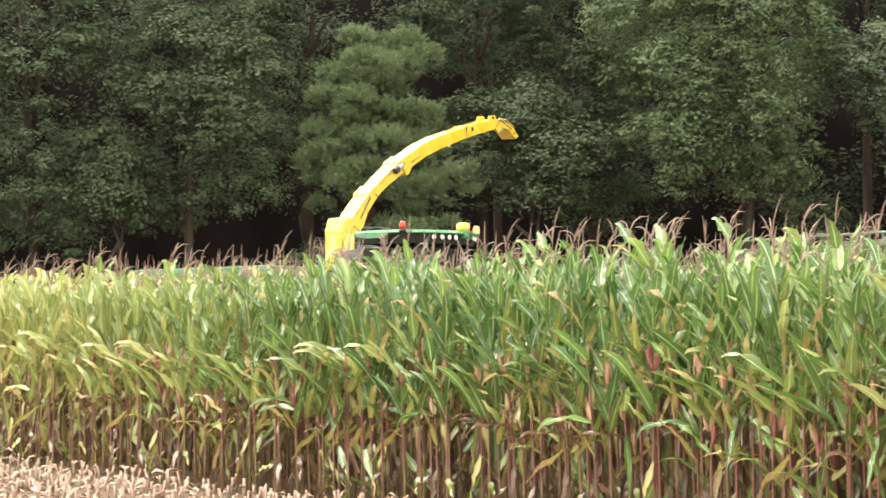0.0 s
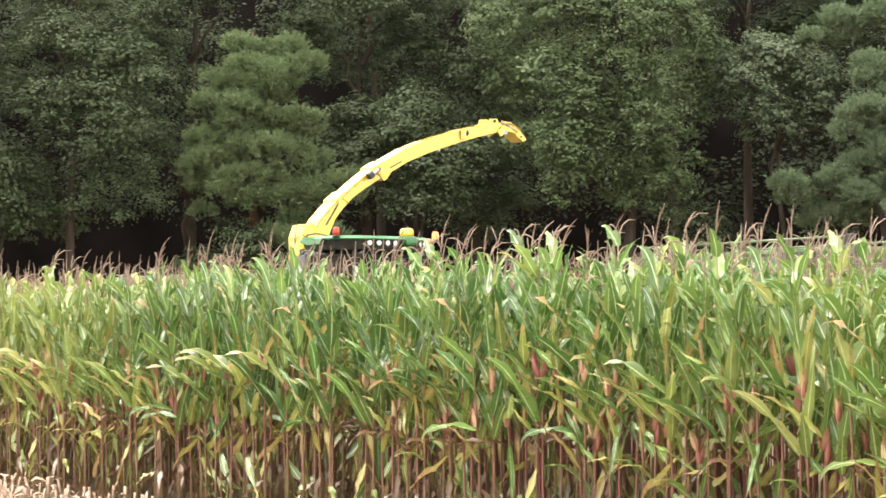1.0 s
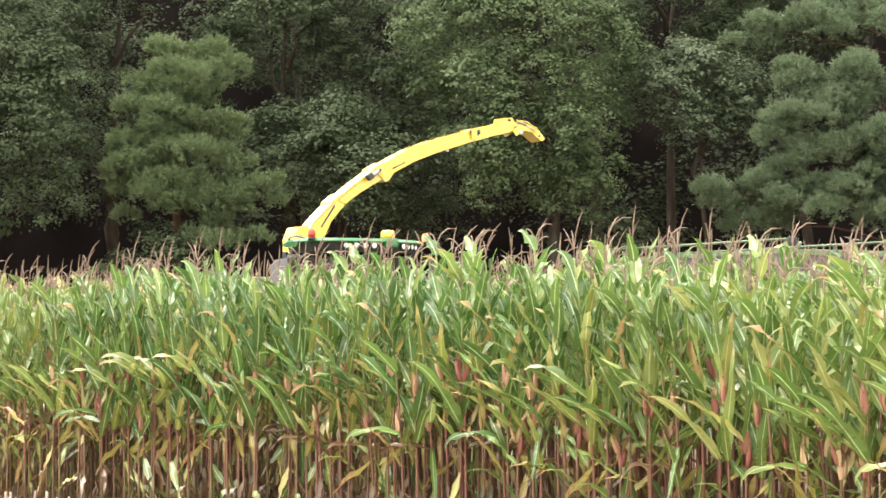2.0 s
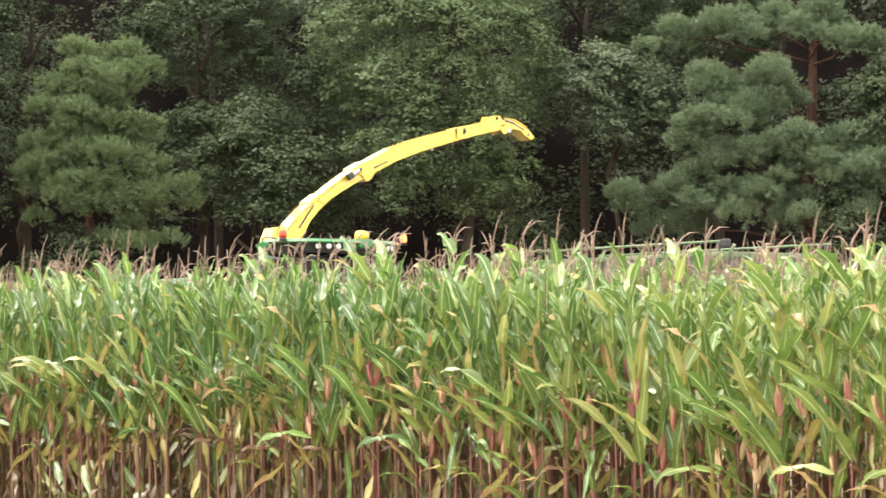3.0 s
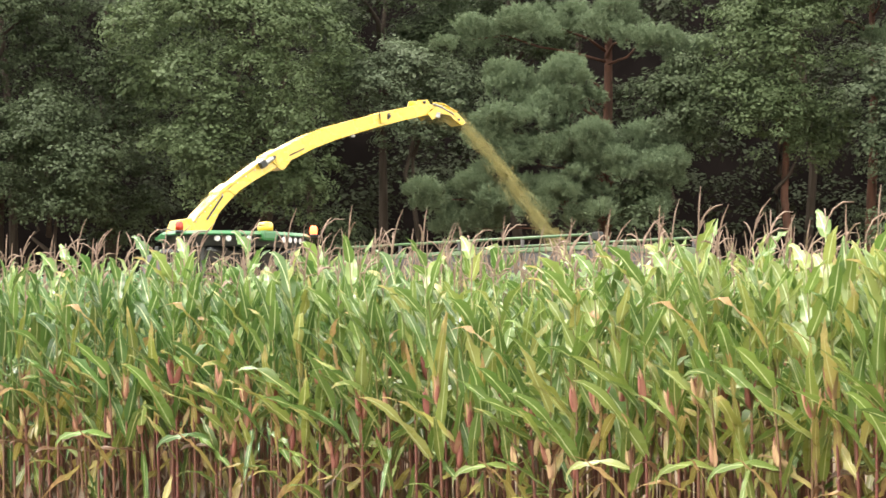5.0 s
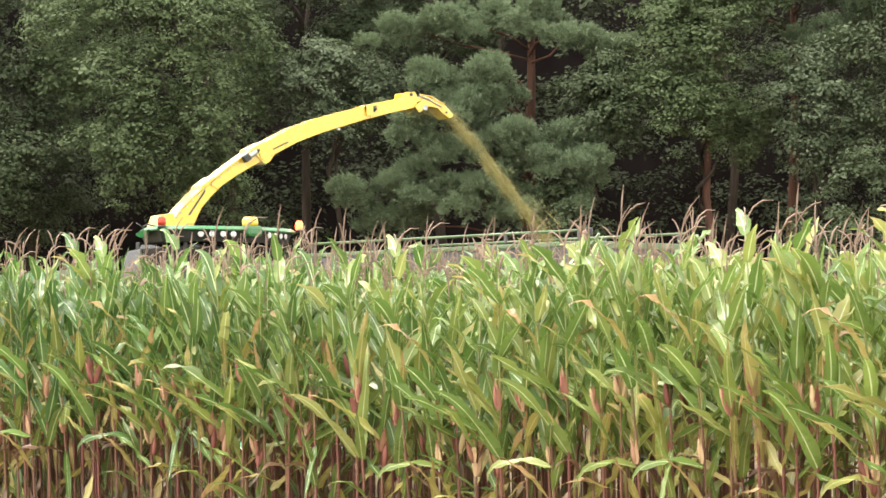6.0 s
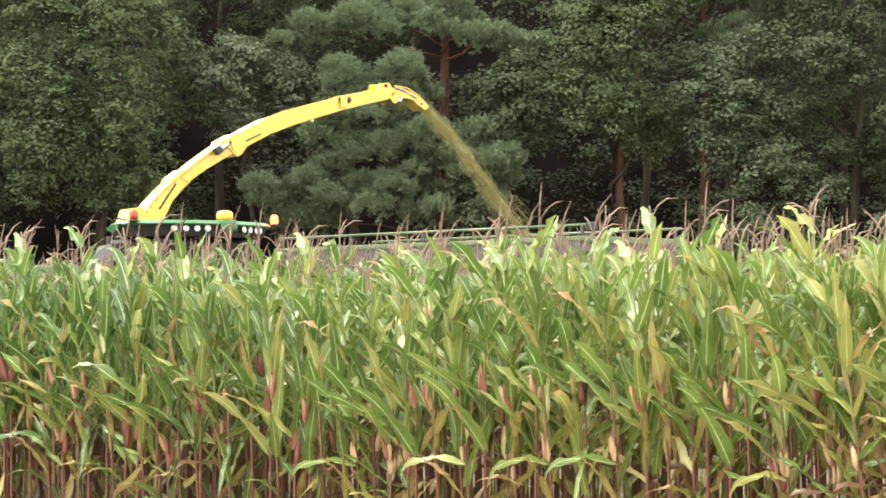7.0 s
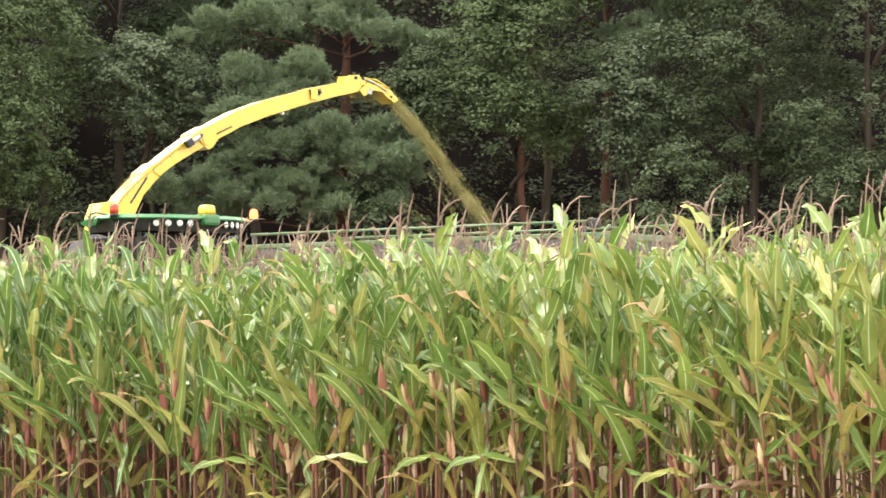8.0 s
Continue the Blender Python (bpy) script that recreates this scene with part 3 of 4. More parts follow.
def broadleaf(name, label, x, y, height, spread, seed, mat, leaves=20000, low=1.5, size=0.10, bark="bark"):
    """A broadleaved tree: trunk, limbs and a crown of billows, each of many tufts of leaves."""
    rng = np.random.default_rng(seed)
    root = thing(name, label, "tree", pose(x, y, 0), group="trees of the forest edge")
    tall = max(height, 7.0)
    part("trunk", tube(limb_path(rng, (0, 0, -0.1), (rng.normal(0, 0.3), rng.normal(0, 0.3), height * 0.85), 7, 0.1), list(np.linspace(0.19, 0.04, 7) * tall / 14), M[bark], 9), root)
    centres, radii = [], []
    n = int(4.2 * spread * (height - low) / 2.2) + 5
    for i in range(n):
        q = (i + rng.random()) / n
        z = low + 0.5 + (height - low - 0.6) * q
        reach = (1 - abs(2 * q - 0.86) ** 2.6 * 0.75) if q > 0.43 else (1 - abs(1 - q / 0.43) ** 2.2 * 0.55)
        a = rng.uniform(math.pi, 2 * math.pi) if rng.random() < 0.72 else rng.uniform(0, math.pi)
        rr = reach * rng.uniform(0.5, 1.0) ** 0.5
        centres.append((spread * rr * math.cos(a), 0.75 * spread * rr * math.sin(a), z))
        radii.append(rng.uniform(0.55, 1.15) * min(1.0, 0.5 + spread / 4))
    centres, radii = np.array(centres), np.array(radii)
    for i in range(0, n, 6):
        c = centres[i] * (0.7, 0.7, 1)
        part("limb", tube(limb_path(rng, (0, 0, max(1.0, c[2] - 1.6)), c, 5), [0.09, 0.07, 0.05, 0.035, 0.015], M["bark"], 6), root)
    g = Geo()
    seen = centres[:, 2] < 12.6
    g.add(*leaves_on(rng, centres[seen], radii[seen], leaves, size))
    g.add(*leaves_on(rng, centres[seen], radii[seen] * 0.78, leaves // 5, size * 1.6, per=40))
    if (~seen).any():
        g.add(*leaves_on(rng, centres[~seen], radii[~seen], leaves // 14, size * 3))
    part("crown", g.mesh("crown", [mat], False), root, "leafy crown")
    return root


def needles_on(rng, centres, radii, shoots, squash=0.7, length=0.14, per=25):
    """Upright shoots of needles over the upper side of boughs."""
    centres, radii = np.asarray(centres), np.asarray(radii)
    pick = rng.choice(len(centres), shoots, p=radii ** 2 / (radii ** 2).sum())
    d = rng.normal(size=(shoots, 3))
    d /= np.linalg.norm(d, axis=1)[:, None]
    low = (d[:, 2] < -0.15) & (rng.random(shoots) > 0.2)
    d[low, 2] *= -1
    back = (d[:, 1] > 0.3) & (rng.random(shoots) > 0.35)
    d[back, 1] *= -1
    base = centres[pick] + d * (radii[pick] * (1 - 0.4 * rng.random(shoots) ** 2))[:, None] * (1, 1, squash)
    way = d * 0.7 + (0, 0, 0.8) + rng.normal(size=(shoots, 3)) * 0.2
    way /= np.linalg.norm(way, axis=1)[:, None]
    tall = rng.uniform(0.14, 0.34, shoots)
    base, way, tall, d = (np.repeat(a, per, 0) for a in (base, way, tall, d))
    n = len(base)
    q = rng.random(n)
    b = base + way * (q * tall)[:, None]
    e = rng.normal(size=(n, 3))
    e /= np.linalg.norm(e, axis=1)[:, None]
    w = way * 0.7 + e * 0.75 + d * 0.15
    w /= np.linalg.norm(w, axis=1)[:, None]
    s = np.cross(w, rng.normal(size=(n, 3)))
    s /= np.linalg.norm(s, axis=1)[:, None]
    L = (length * rng.uniform(0.7, 1.3, n) * (1.1 - 0.45 * q))[:, None]
    tri = np.stack([b - s * 0.011, b + s * 0.011, b + w * L], 1).reshape(-1, 3)
    i = np.arange(0, 3 * n, 3)
    return tri, np.stack([i, i + 1, i + 2, i + 2], 1)


def pine(label, x, y, height, boughs, seed, tufts, trunk=0.17, mat="pine", flat=0.42, full=7):
    """A pine: bare reddish trunk, and boughs given as (across, towards the field, height, reach)."""
    rng = np.random.default_rng(seed)
    root = thing("pine_tree", label, "tree", pose(x, y, 0), group="pines of the forest edge")
    part("trunk", tube(limb_path(rng, (0, 0, -0.1), (rng.normal(0, 0.15), 0, height), 8, 0.05), list(np.linspace(trunk, 0.03, 8)), M["pine_bark"], 10), root)
    centres, radii = [], []
    for bx, by, z, reach in boughs:
        tip = np.array((bx, -by, z))
        part("bough", tube(limb_path(rng, (0, 0, z - 0.5), tip, 5, 0.08), [0.042, 0.036, 0.03, 0.022, 0.01], M["pine_bark"], 6), root)
        k = max(3, int(reach * full))
        for _ in range(k):
            q = rng.uniform(-1, 1, 3)
            centres.append(tip + q * (reach * 1.05, reach * 0.8, reach * flat))
            radii.append(rng.uniform(0.24, 0.5))
    g = Geo().add(*needles_on(rng, centres, radii, tufts // 2))
    part("crown", g.mesh("crown", [M[mat]], False), root, "blue-green needle foliage")
    return root


def at(az, dist):
    """A place by its bearing from the camera in degrees and its distance."""
    return dist * math.sin(radians(az)), dist * math.cos(radians(az))


OAK = "tall oak with dense dark green leaves at the forest edge"
GREY = "broadleaved tree with paler grey-green leaves at the forest edge"
# bearing, distance, height, half width, leaves, their number, foot of the crown
for i, (az, dist, height, spread, mat, leaves, low, bark) in enumerate((
        (-22.6, 66.5, 14.5, 2.6, "oak", 15000, 2.0, "bark"), (-19.6, 66.0, 13.5, 2.3, "oak", 26000, 3.6, "bark"), (-17.7, 64.8, 7.2, 1.1, "oak", 7000, 4.2, "bark"),
        (-15.9, 65.4, 12.8, 2.5, "oak", 32000, 4.2, "bark"), (-13.2, 69.0, 15.0, 2.0, "oak", 17000, 5.5, "bark"), (-9.0, 68.0, 14.5, 2.2, "oak", 25000, 6.0, "bark"),
        (-7.7, 65.6, 8.2, 1.6, "oak", 13000, 4.6, "bark"), (-6.3, 68.5, 15.0, 2.0, "oak", 21000, 4.6, "bark"), (-2.9, 65.2, 13.6, 3.1, "light_oak", 44000, 5.0, "bark"),
        (0.2, 69.5, 15.0, 2.5, "oak", 21000, 8.8, "bark"), (1.0, 66.6, 9.9, 1.4, "grey_oak", 13000, 7.0, "bark"), (3.4, 72.0, 16.0, 2.4, "oak", 12000, 10.0, "bark"),
        (7.3, 65.7, 9.5, 0.95, "oak", 8000, 6.6, "bark"), (9.8, 66.6, 13.8, 2.1, "light_oak", 30000, 6.4, "pine_bark"), (12.7, 66.2, 9.6, 1.25, "grey_oak", 10000, 6.2, "bark"),
        (15.4, 66.8, 14.0, 2.3, "oak", 24000, 5.6, "bark"), (18.4, 66.3, 14.0, 2.5, "oak", 22000, 4.8, "bark"), (21.8, 67.0, 14.5, 2.6, "oak", 13000, 3.0, "bark"))):
    x, y = at(az, dist)
    broadleaf("oak_tree" if mat != "grey_oak" else "broadleaf_tree", GREY if mat == "grey_oak" else OAK, x, y, height, spread, 100 + i, M[mat], int(leaves * 1.25), low, 0.088, bark)
for i, (az, dist, height, spread, leaves) in enumerate(((6.7, 64.5, 6.2, 0.9, 4500), (-1.0, 65.5, 4.9, 0.8, 3000), (13.6, 64.8, 6.6, 1.7, 9000), (17.5, 64.8, 5.6, 1.4, 6000), (-12.0, 64.3, 4.6, 1.0, 4000))):
    x, y = at(az, dist)
    broadleaf("shrub", "dark green leafy shrub under the forest edge", x, y, height, spread, 300 + i, M["oak"], leaves, 2.6, 0.09)

x, y = at(-11.5, 65)
pine("young bushy pine with blue-green needles", x, y, 10.2, [(-0.2, 0.4, 9.3, 0.5), (-0.8, 0.6, 8.7, 0.5), (1.0, 0.5, 9.2, 0.45), (0.3, 0.9, 8.5, 0.6), (-0.9, 0.8, 7.7, 0.6), (0.9, 0.7, 8.0, 0.6), (-0.1, 1.0, 7.4, 0.7), (1.1, 0.8, 7.1, 0.7), (-1.1, 0.9, 6.8, 0.6), (0.2, 1.1, 6.4, 0.8), (-0.9, 0.9, 5.8, 0.7), (1.2, 0.9, 6.1, 0.7), (2.1, 0.7, 6.0, 0.6), (0.3, 0.9, 5.3, 0.9), (1.6, 0.8, 4.9, 0.8)], 41, 13000, mat="young_pine", flat=0.95, full=10)
x, y = at(5.67, 67)
pine("tall pine with a bare reddish trunk and wide boughs", x, y, 15, [
    (-2.4, 1.6, 9.0, 0.8), (-1.2, 1.8, 9.2, 0.8), (-1.8, 2.0, 8.4, 1.0), (-1.2, 1.9, 8.5, 0.6),
    (-3.0, 2.0, 7.6, 0.9), (-1.6, 2.4, 7.6, 1.2), (-0.3, 2.5, 7.0, 1.0), (0.9, 2.3, 6.9, 0.8), (1.6, 1.9, 7.3, 0.5), (-2.4, 2.3, 6.8, 1.0), (-0.8, 2.6, 6.6, 1.1), (0.6, 2.4, 6.5, 0.9),
    (-4.4, 1.6, 5.8, 0.8), (-3.4, 1.9, 6.0, 1.0), (-2.2, 2.2, 5.7, 1.1), (-0.8, 2.3, 5.5, 1.1), (0.4, 2.2, 5.4, 0.9), (-3.8, 1.5, 5.0, 0.9),
    (-3.9, 0.8, 10.3, 0.7), (-2.4, 0.8, 10.6, 0.9), (-0.8, 1.2, 10.8, 1.0), (0.9, 1.0, 10.4, 1.0), (1.9, 0.8, 10.2, 0.7)], 42, 27000, 0.26)
x, y = at(12.0, 68.5)
pine("tall pine deeper in the forest edge", x, y, 16, [(-2.0, 1.0, 11.2, 1.2), (0.2, 1.2, 11.6, 1.3), (2.2, 1.0, 11.0, 1.2), (-1.0, 0.8, 12.8, 1.2), (1.4, 0.8, 12.6, 1.2), (0.5, 1.5, 10.2, 1.0)], 43, 7000, 0.2)


def build_far_woods():
    """Deeper trees, seen only through gaps of the front ones; their leaf colour includes shade."""
    rng = np.random.default_rng(77)
    g = Geo()
    centres, radii = [], []
    for _ in range(620):
        az = rng.uniform(-27, 27)
        centres.append((*at(az, rng.uniform(72.5, 80)), rng.uniform(4.6, 17.5)))
        radii.append(rng.uniform(0.9, 1.9))
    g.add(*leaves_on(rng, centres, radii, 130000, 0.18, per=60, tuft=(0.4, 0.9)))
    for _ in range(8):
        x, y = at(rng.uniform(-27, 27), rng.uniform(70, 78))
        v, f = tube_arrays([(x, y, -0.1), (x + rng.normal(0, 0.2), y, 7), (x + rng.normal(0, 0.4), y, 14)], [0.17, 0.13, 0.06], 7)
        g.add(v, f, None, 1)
    tagged(new("deep_woods", g.mesh("deep_woods", [M["far"], M["bark"]], False)), "leafy woods behind the forest edge, coloured dark for their shade", "woods", kind="stuff")
    # A bent sheet, coloured almost black, takes the place of the forest's deep shade.
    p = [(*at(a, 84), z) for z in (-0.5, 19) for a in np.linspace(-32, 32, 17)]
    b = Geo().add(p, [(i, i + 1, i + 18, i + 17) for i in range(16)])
    tagged(new("backdrop", b.mesh("backdrop", [M["shade_sheet"]])), "near-black sheet in place of the shaded forest depth", "forest", kind="structure")


build_far_woods()

# ---- forage harvester: x forwards, y to its left, origin on the ground under the spout's turret ----
SPOUT_TURN = 81.3


def wheel(parent, x, y, radius, width):
    hub = part("wheel", lathe([(0.0, -width * 0.2), (radius * 0.3, -width * 0.25), (radius * 0.3, width * 0.25), (0.0, width * 0.2)], M["yellow"], 16, pose(0, 0, 0, 90)), parent, "yellow wheel", pose(x, y, radius))
    prof = [(radius * 0.56, -width * 0.42), (radius * 0.9, -width * 0.5), (radius * 0.98, -width * 0.3), (radius, 0), (radius * 0.98, width * 0.3), (radius * 0.9, width * 0.5), (radius * 0.56, width * 0.42)]
    part("tyre", lathe(prof, M["rubber"], 28, pose(0, 0, 0, 90)), hub, "black lugged tyre")
    part("rim", lathe([(radius * 0.2, -width * 0.3), (radius * 0.58, -width * 0.36), (radius * 0.58, width * 0.36), (radius * 0.2, width * 0.3)], M["yellow"], 24, pose(0, 0, 0, 90)), hub, "yellow steel rim")
    return hub


def spout_section(outline, width, mat):
    """A stretch of the chute: stations of (r, top z, bottom r, bottom z)."""
    bm = bmesh.new()
    h = width / 2
    rings = []
    for rt, zt, rb, zb in outline:
        rings.append([bm.verts.new(c) for c in ((rt, -h, zt), (rt, h, zt), (rb, h, zb), (rb, -h, zb))])
    for a, b in zip(rings, rings[1:]):
        for i in range(4):
            bm.faces.new((a[i], a[(i + 1) % 4], b[(i + 1) % 4], b[i]))
    bm.faces.new(rings[0][::-1])
    bm.faces.new(rings[-1])
    bmesh.ops.bevel(bm, geom=list(bm.edges), offset=0.006, segments=1, affect="EDGES")
    return finish(bm, mat)


def build_spout(root):
    s = part("spout", spout_section([(0.30, 3.72, 0.80, 3.72), (0.40, 3.92, 0.87, 3.93), (0.62, 4.20, 1.02, 4.22), (0.88, 4.45, 1.22, 4.44), (1.14, 4.66, 1.42, 4.62)], 0.36, M["yellow"]), root, "curved yellow discharge spout", pose(0, 0, 0, 0, 0, SPOUT_TURN))
    part("middle_section", spout_section([(1.12, 4.645, 1.40, 4.605), (1.5, 4.93, 1.70, 4.80), (1.9, 5.20, 2.04, 4.99), (2.15, 5.34, 2.25, 5.10)], 0.34, M["yellow"]), s)
    part("outer_section", spout_section([(2.13, 5.33, 2.23, 5.085), (2.5, 5.53, 2.6, 5.27), (2.87, 5.71, 2.96, 5.45), (3.4, 5.90, 3.47, 5.64), (3.9, 6.04, 3.95, 5.79), (4.45, 6.18, 4.48, 5.95)], 0.32, M["yellow"]), s)
    part("end_section", spout_section([(4.43, 6.19, 4.46, 5.94), (4.84, 6.28, 4.86, 6.05), (5.2, 6.36, 5.2, 6.13), (5.5, 6.39, 5.46, 6.19)], 0.33, M["yellow"]), s)
    part("deflector", spout_section([(5.44, 6.37, 5.44, 6.27), (5.64, 6.41, 5.60, 6.33), (5.96, 6.32, 5.9, 6.24)], 0.34, M["yellow"]), s, "hinged yellow deflector flap")
    part("deflector_tip", spout_section([(5.94, 6.33, 5.88, 6.22), (6.1, 6.24, 6.0, 6.12), (6.27, 6.08, 6.17, 6.02)], 0.36, M["yellow"]), s)
    for side in (-1, 1):
        y = side * 0.18
        part("deflector_cheek", prism([(5.40, 6.20), (5.62, 6.38), (5.95, 6.30), (6.05, 6.18), (5.72, 6.22), (5.5, 6.10)], y, y + side * 0.012, M["yellow"], 0.0), s)
        part("deflector_arm", tube([(5.5, y + side * 0.03, 6.42), (5.75, y + side * 0.03, 6.40), (6.05, y + side * 0.03, 6.27)], 0.012, M["yellow"], 6), s, "thin deflector linkage")
        part("hinge_plate", prism([(5.16, 6.33), (5.20, 6.455), (5.42, 6.475), (5.50, 6.36)], y - side * 0.04, y - side * 0.02, M["yellow"], 0.0), s)
        part("side_rib", prism([(2.02, 5.24), (2.12, 5.33), (2.36, 5.36), (2.44, 5.28), (2.30, 5.08), (2.24, 5.04)], y - side * 0.005, y + side * 0.016, M["yellow"], 0.0), s)
        part("joint_bracket", prism([(4.36, 5.98), (4.36, 6.17), (4.5, 6.20), (4.5, 5.99)], y - side * 0.01, y + side * 0.02, M["yellow"], 0.0), s)
        part("joint_bolt", lathe([(0.034, 0), (0.034, 0.03), (0.016, 0.045)], M["black"], 10, pose(4.55, y - side * 0.01, 6.12, -90 * side)), s, "black joint pin")
    part("top_flange", prism([(1.00, 4.55), (1.02, 4.61), (1.25, 4.775), (1.27, 4.74), (1.12, 4.60)], -0.195, 0.195, M["yellow"], 0.004), s)
    part("top_flange", prism([(1.95, 5.20), (1.98, 5.285), (2.25, 5.425), (2.26, 5.38), (2.1, 5.26)], -0.195, 0.195, M["yellow"], 0.004), s)
    part("lower_lug", prism([(2.18, 5.08), (2.30, 5.03), (2.38, 5.08), (2.5, 5.24)], -0.17, 0.17, M["yellow"], 0.005), s)
    part("slot", prism([(0.76, 4.10), (0.79, 4.09), (1.1, 4.52), (1.07, 4.53)], -0.186, -0.178, M["black"], 0.0), s, "black slot in the side")
    along = pose(1.86, -0.245, 5.115, 0, -33, 0)
    mo = part("swivel_motor", box((0.13, 0.11, 0.125), (0, 0, 0), M["black"], 0.02, along), s, "black hydraulic motor")
    part("motor_barrel", lathe([(0.0, 0.0), (0.048, 0.0), (0.05, 0.02), (0.046, 0.03), (0.046, 0.13), (0.036, 0.15), (0.036, 0.18), (0.0, 0.185)], M["steel"], 14, along @ pose(0.06, 0, -0.01, 0, 90)), mo, "bare metal motor barrel")
    part("motor_cap", lathe([(0.0, 0.0), (0.03, 0.0), (0.03, 0.05), (0.015, 0.07), (0.0, 0.07)], M["black"], 12, along @ pose(0.235, 0, -0.01, 0, 90)), mo)
    ridge = [(0.48, 4.0), (0.62, 4.17), (0.88, 4.41), (1.14, 4.62), (1.5, 4.885), (1.9, 5.155)]
    for a, b in zip(ridge, ridge[1:]):
        part("seam", tube([(a[0], -0.183, a[1]), (b[0], -0.181, b[1])], 0.0035, M["black"], 4), s, "dark bolted seam")
    for i in range(12):
        q = i / 11 * (len(ridge) - 1)
        j = min(int(q), len(ridge) - 2)
        x, z = (ridge[j][0] + (ridge[j + 1][0] - ridge[j][0]) * (q - j), ridge[j][1] + (ridge[j + 1][1] - ridge[j][1]) * (q - j))
        part("bolt", lathe([(0.013, 0.0), (0.013, 0.008), (0.008, 0.012)], M["steel"], 6, pose(x + 0.012, -0.184, z - 0.02, 90)), s)
    part("collar_edge", tube([(1.02, -0.19, 4.60), (1.14, -0.192, 4.63), (1.26, -0.192, 4.60), (1.34, -0.19, 4.54)], 0.007, M["yellow"], 5), s)
    part("collar_edge", tube([(1.90, -0.178, 5.19), (2.04, -0.199, 5.26), (2.14, -0.2, 5.22), (2.18, -0.2, 5.12), (2.24, -0.2, 5.09)], 0.005, M["black"], 4), s, "dark collar edge")
    part("stiffener", tube([(2.45, -0.166, 5.30), (2.75, -0.166, 5.44)], 0.011, M["black"], 4), s, "dark stiffener seam")
    part("joint_gap", prism([(4.36, 6.04), (4.33, 6.14), (4.335, 6.17), (4.35, 6.16), (4.385, 6.05)], -0.186, -0.176, M["black"], 0.0), s, "dark joint gap")
    part("joint_latch", prism([(4.46, 6.06), (4.5, 6.16), (4.58, 6.18), (4.55, 6.06)], -0.185, -0.168, M["black"], 0.0), s, "dark joint latch")
    part("spout_lamp", lathe([(0.03, 0.0), (0.04, 0.03), (0.03, 0.05)], M["lamp"], 10, pose(3.82, -0.1, 5.70)), s, "small white work lamp")
    part("hump_pin", lathe([(0.03, 0.0), (0.03, 0.02), (0.015, 0.03)], M["black"], 8, pose(5.34, -0.162, 6.42, 90)), s, "dark pivot pin")
    part("deflector_cylinder", tube([(5.52, -0.19, 6.40), (5.72, -0.2, 6.34)], 0.022, M["steel"], 8), s, "steel hydraulic cylinder")
    part("cylinder_rod", tube([(5.72, -0.2, 6.34), (5.98, -0.2, 6.22)], 0.012, M["steel"], 6), s, "bright cylinder rod")
    part("deflector_bracket", prism([(5.56, 6.16), (5.6, 6.24), (5.68, 6.24), (5.66, 6.14)], -0.2, -0.19, M["steel"], 0.0), s)
    part("cheek_bolt", lathe([(0.022, 0.0), (0.022, 0.012), (0.012, 0.02)], M["grey_steel"], 8, pose(6.10, -0.186, 6.13, 90)), s)
    t = part("turret", lathe([(0.30, 3.05), (0.30, 3.45), (0.27, 3.5), (0.27, 3.75), (0.24, 3.78)], M["yellow"], 24, pose(0.40, 0, 0)), s, "yellow swivel turret")
    part("turret_box", prism([(0.16, 3.10), (0.14, 3.84), (0.24, 4.08), (0.46, 4.12), (0.56, 3.9), (0.52, 3.10)], -0.21, 0.21, M["yellow"], 0.02), t)
    return s


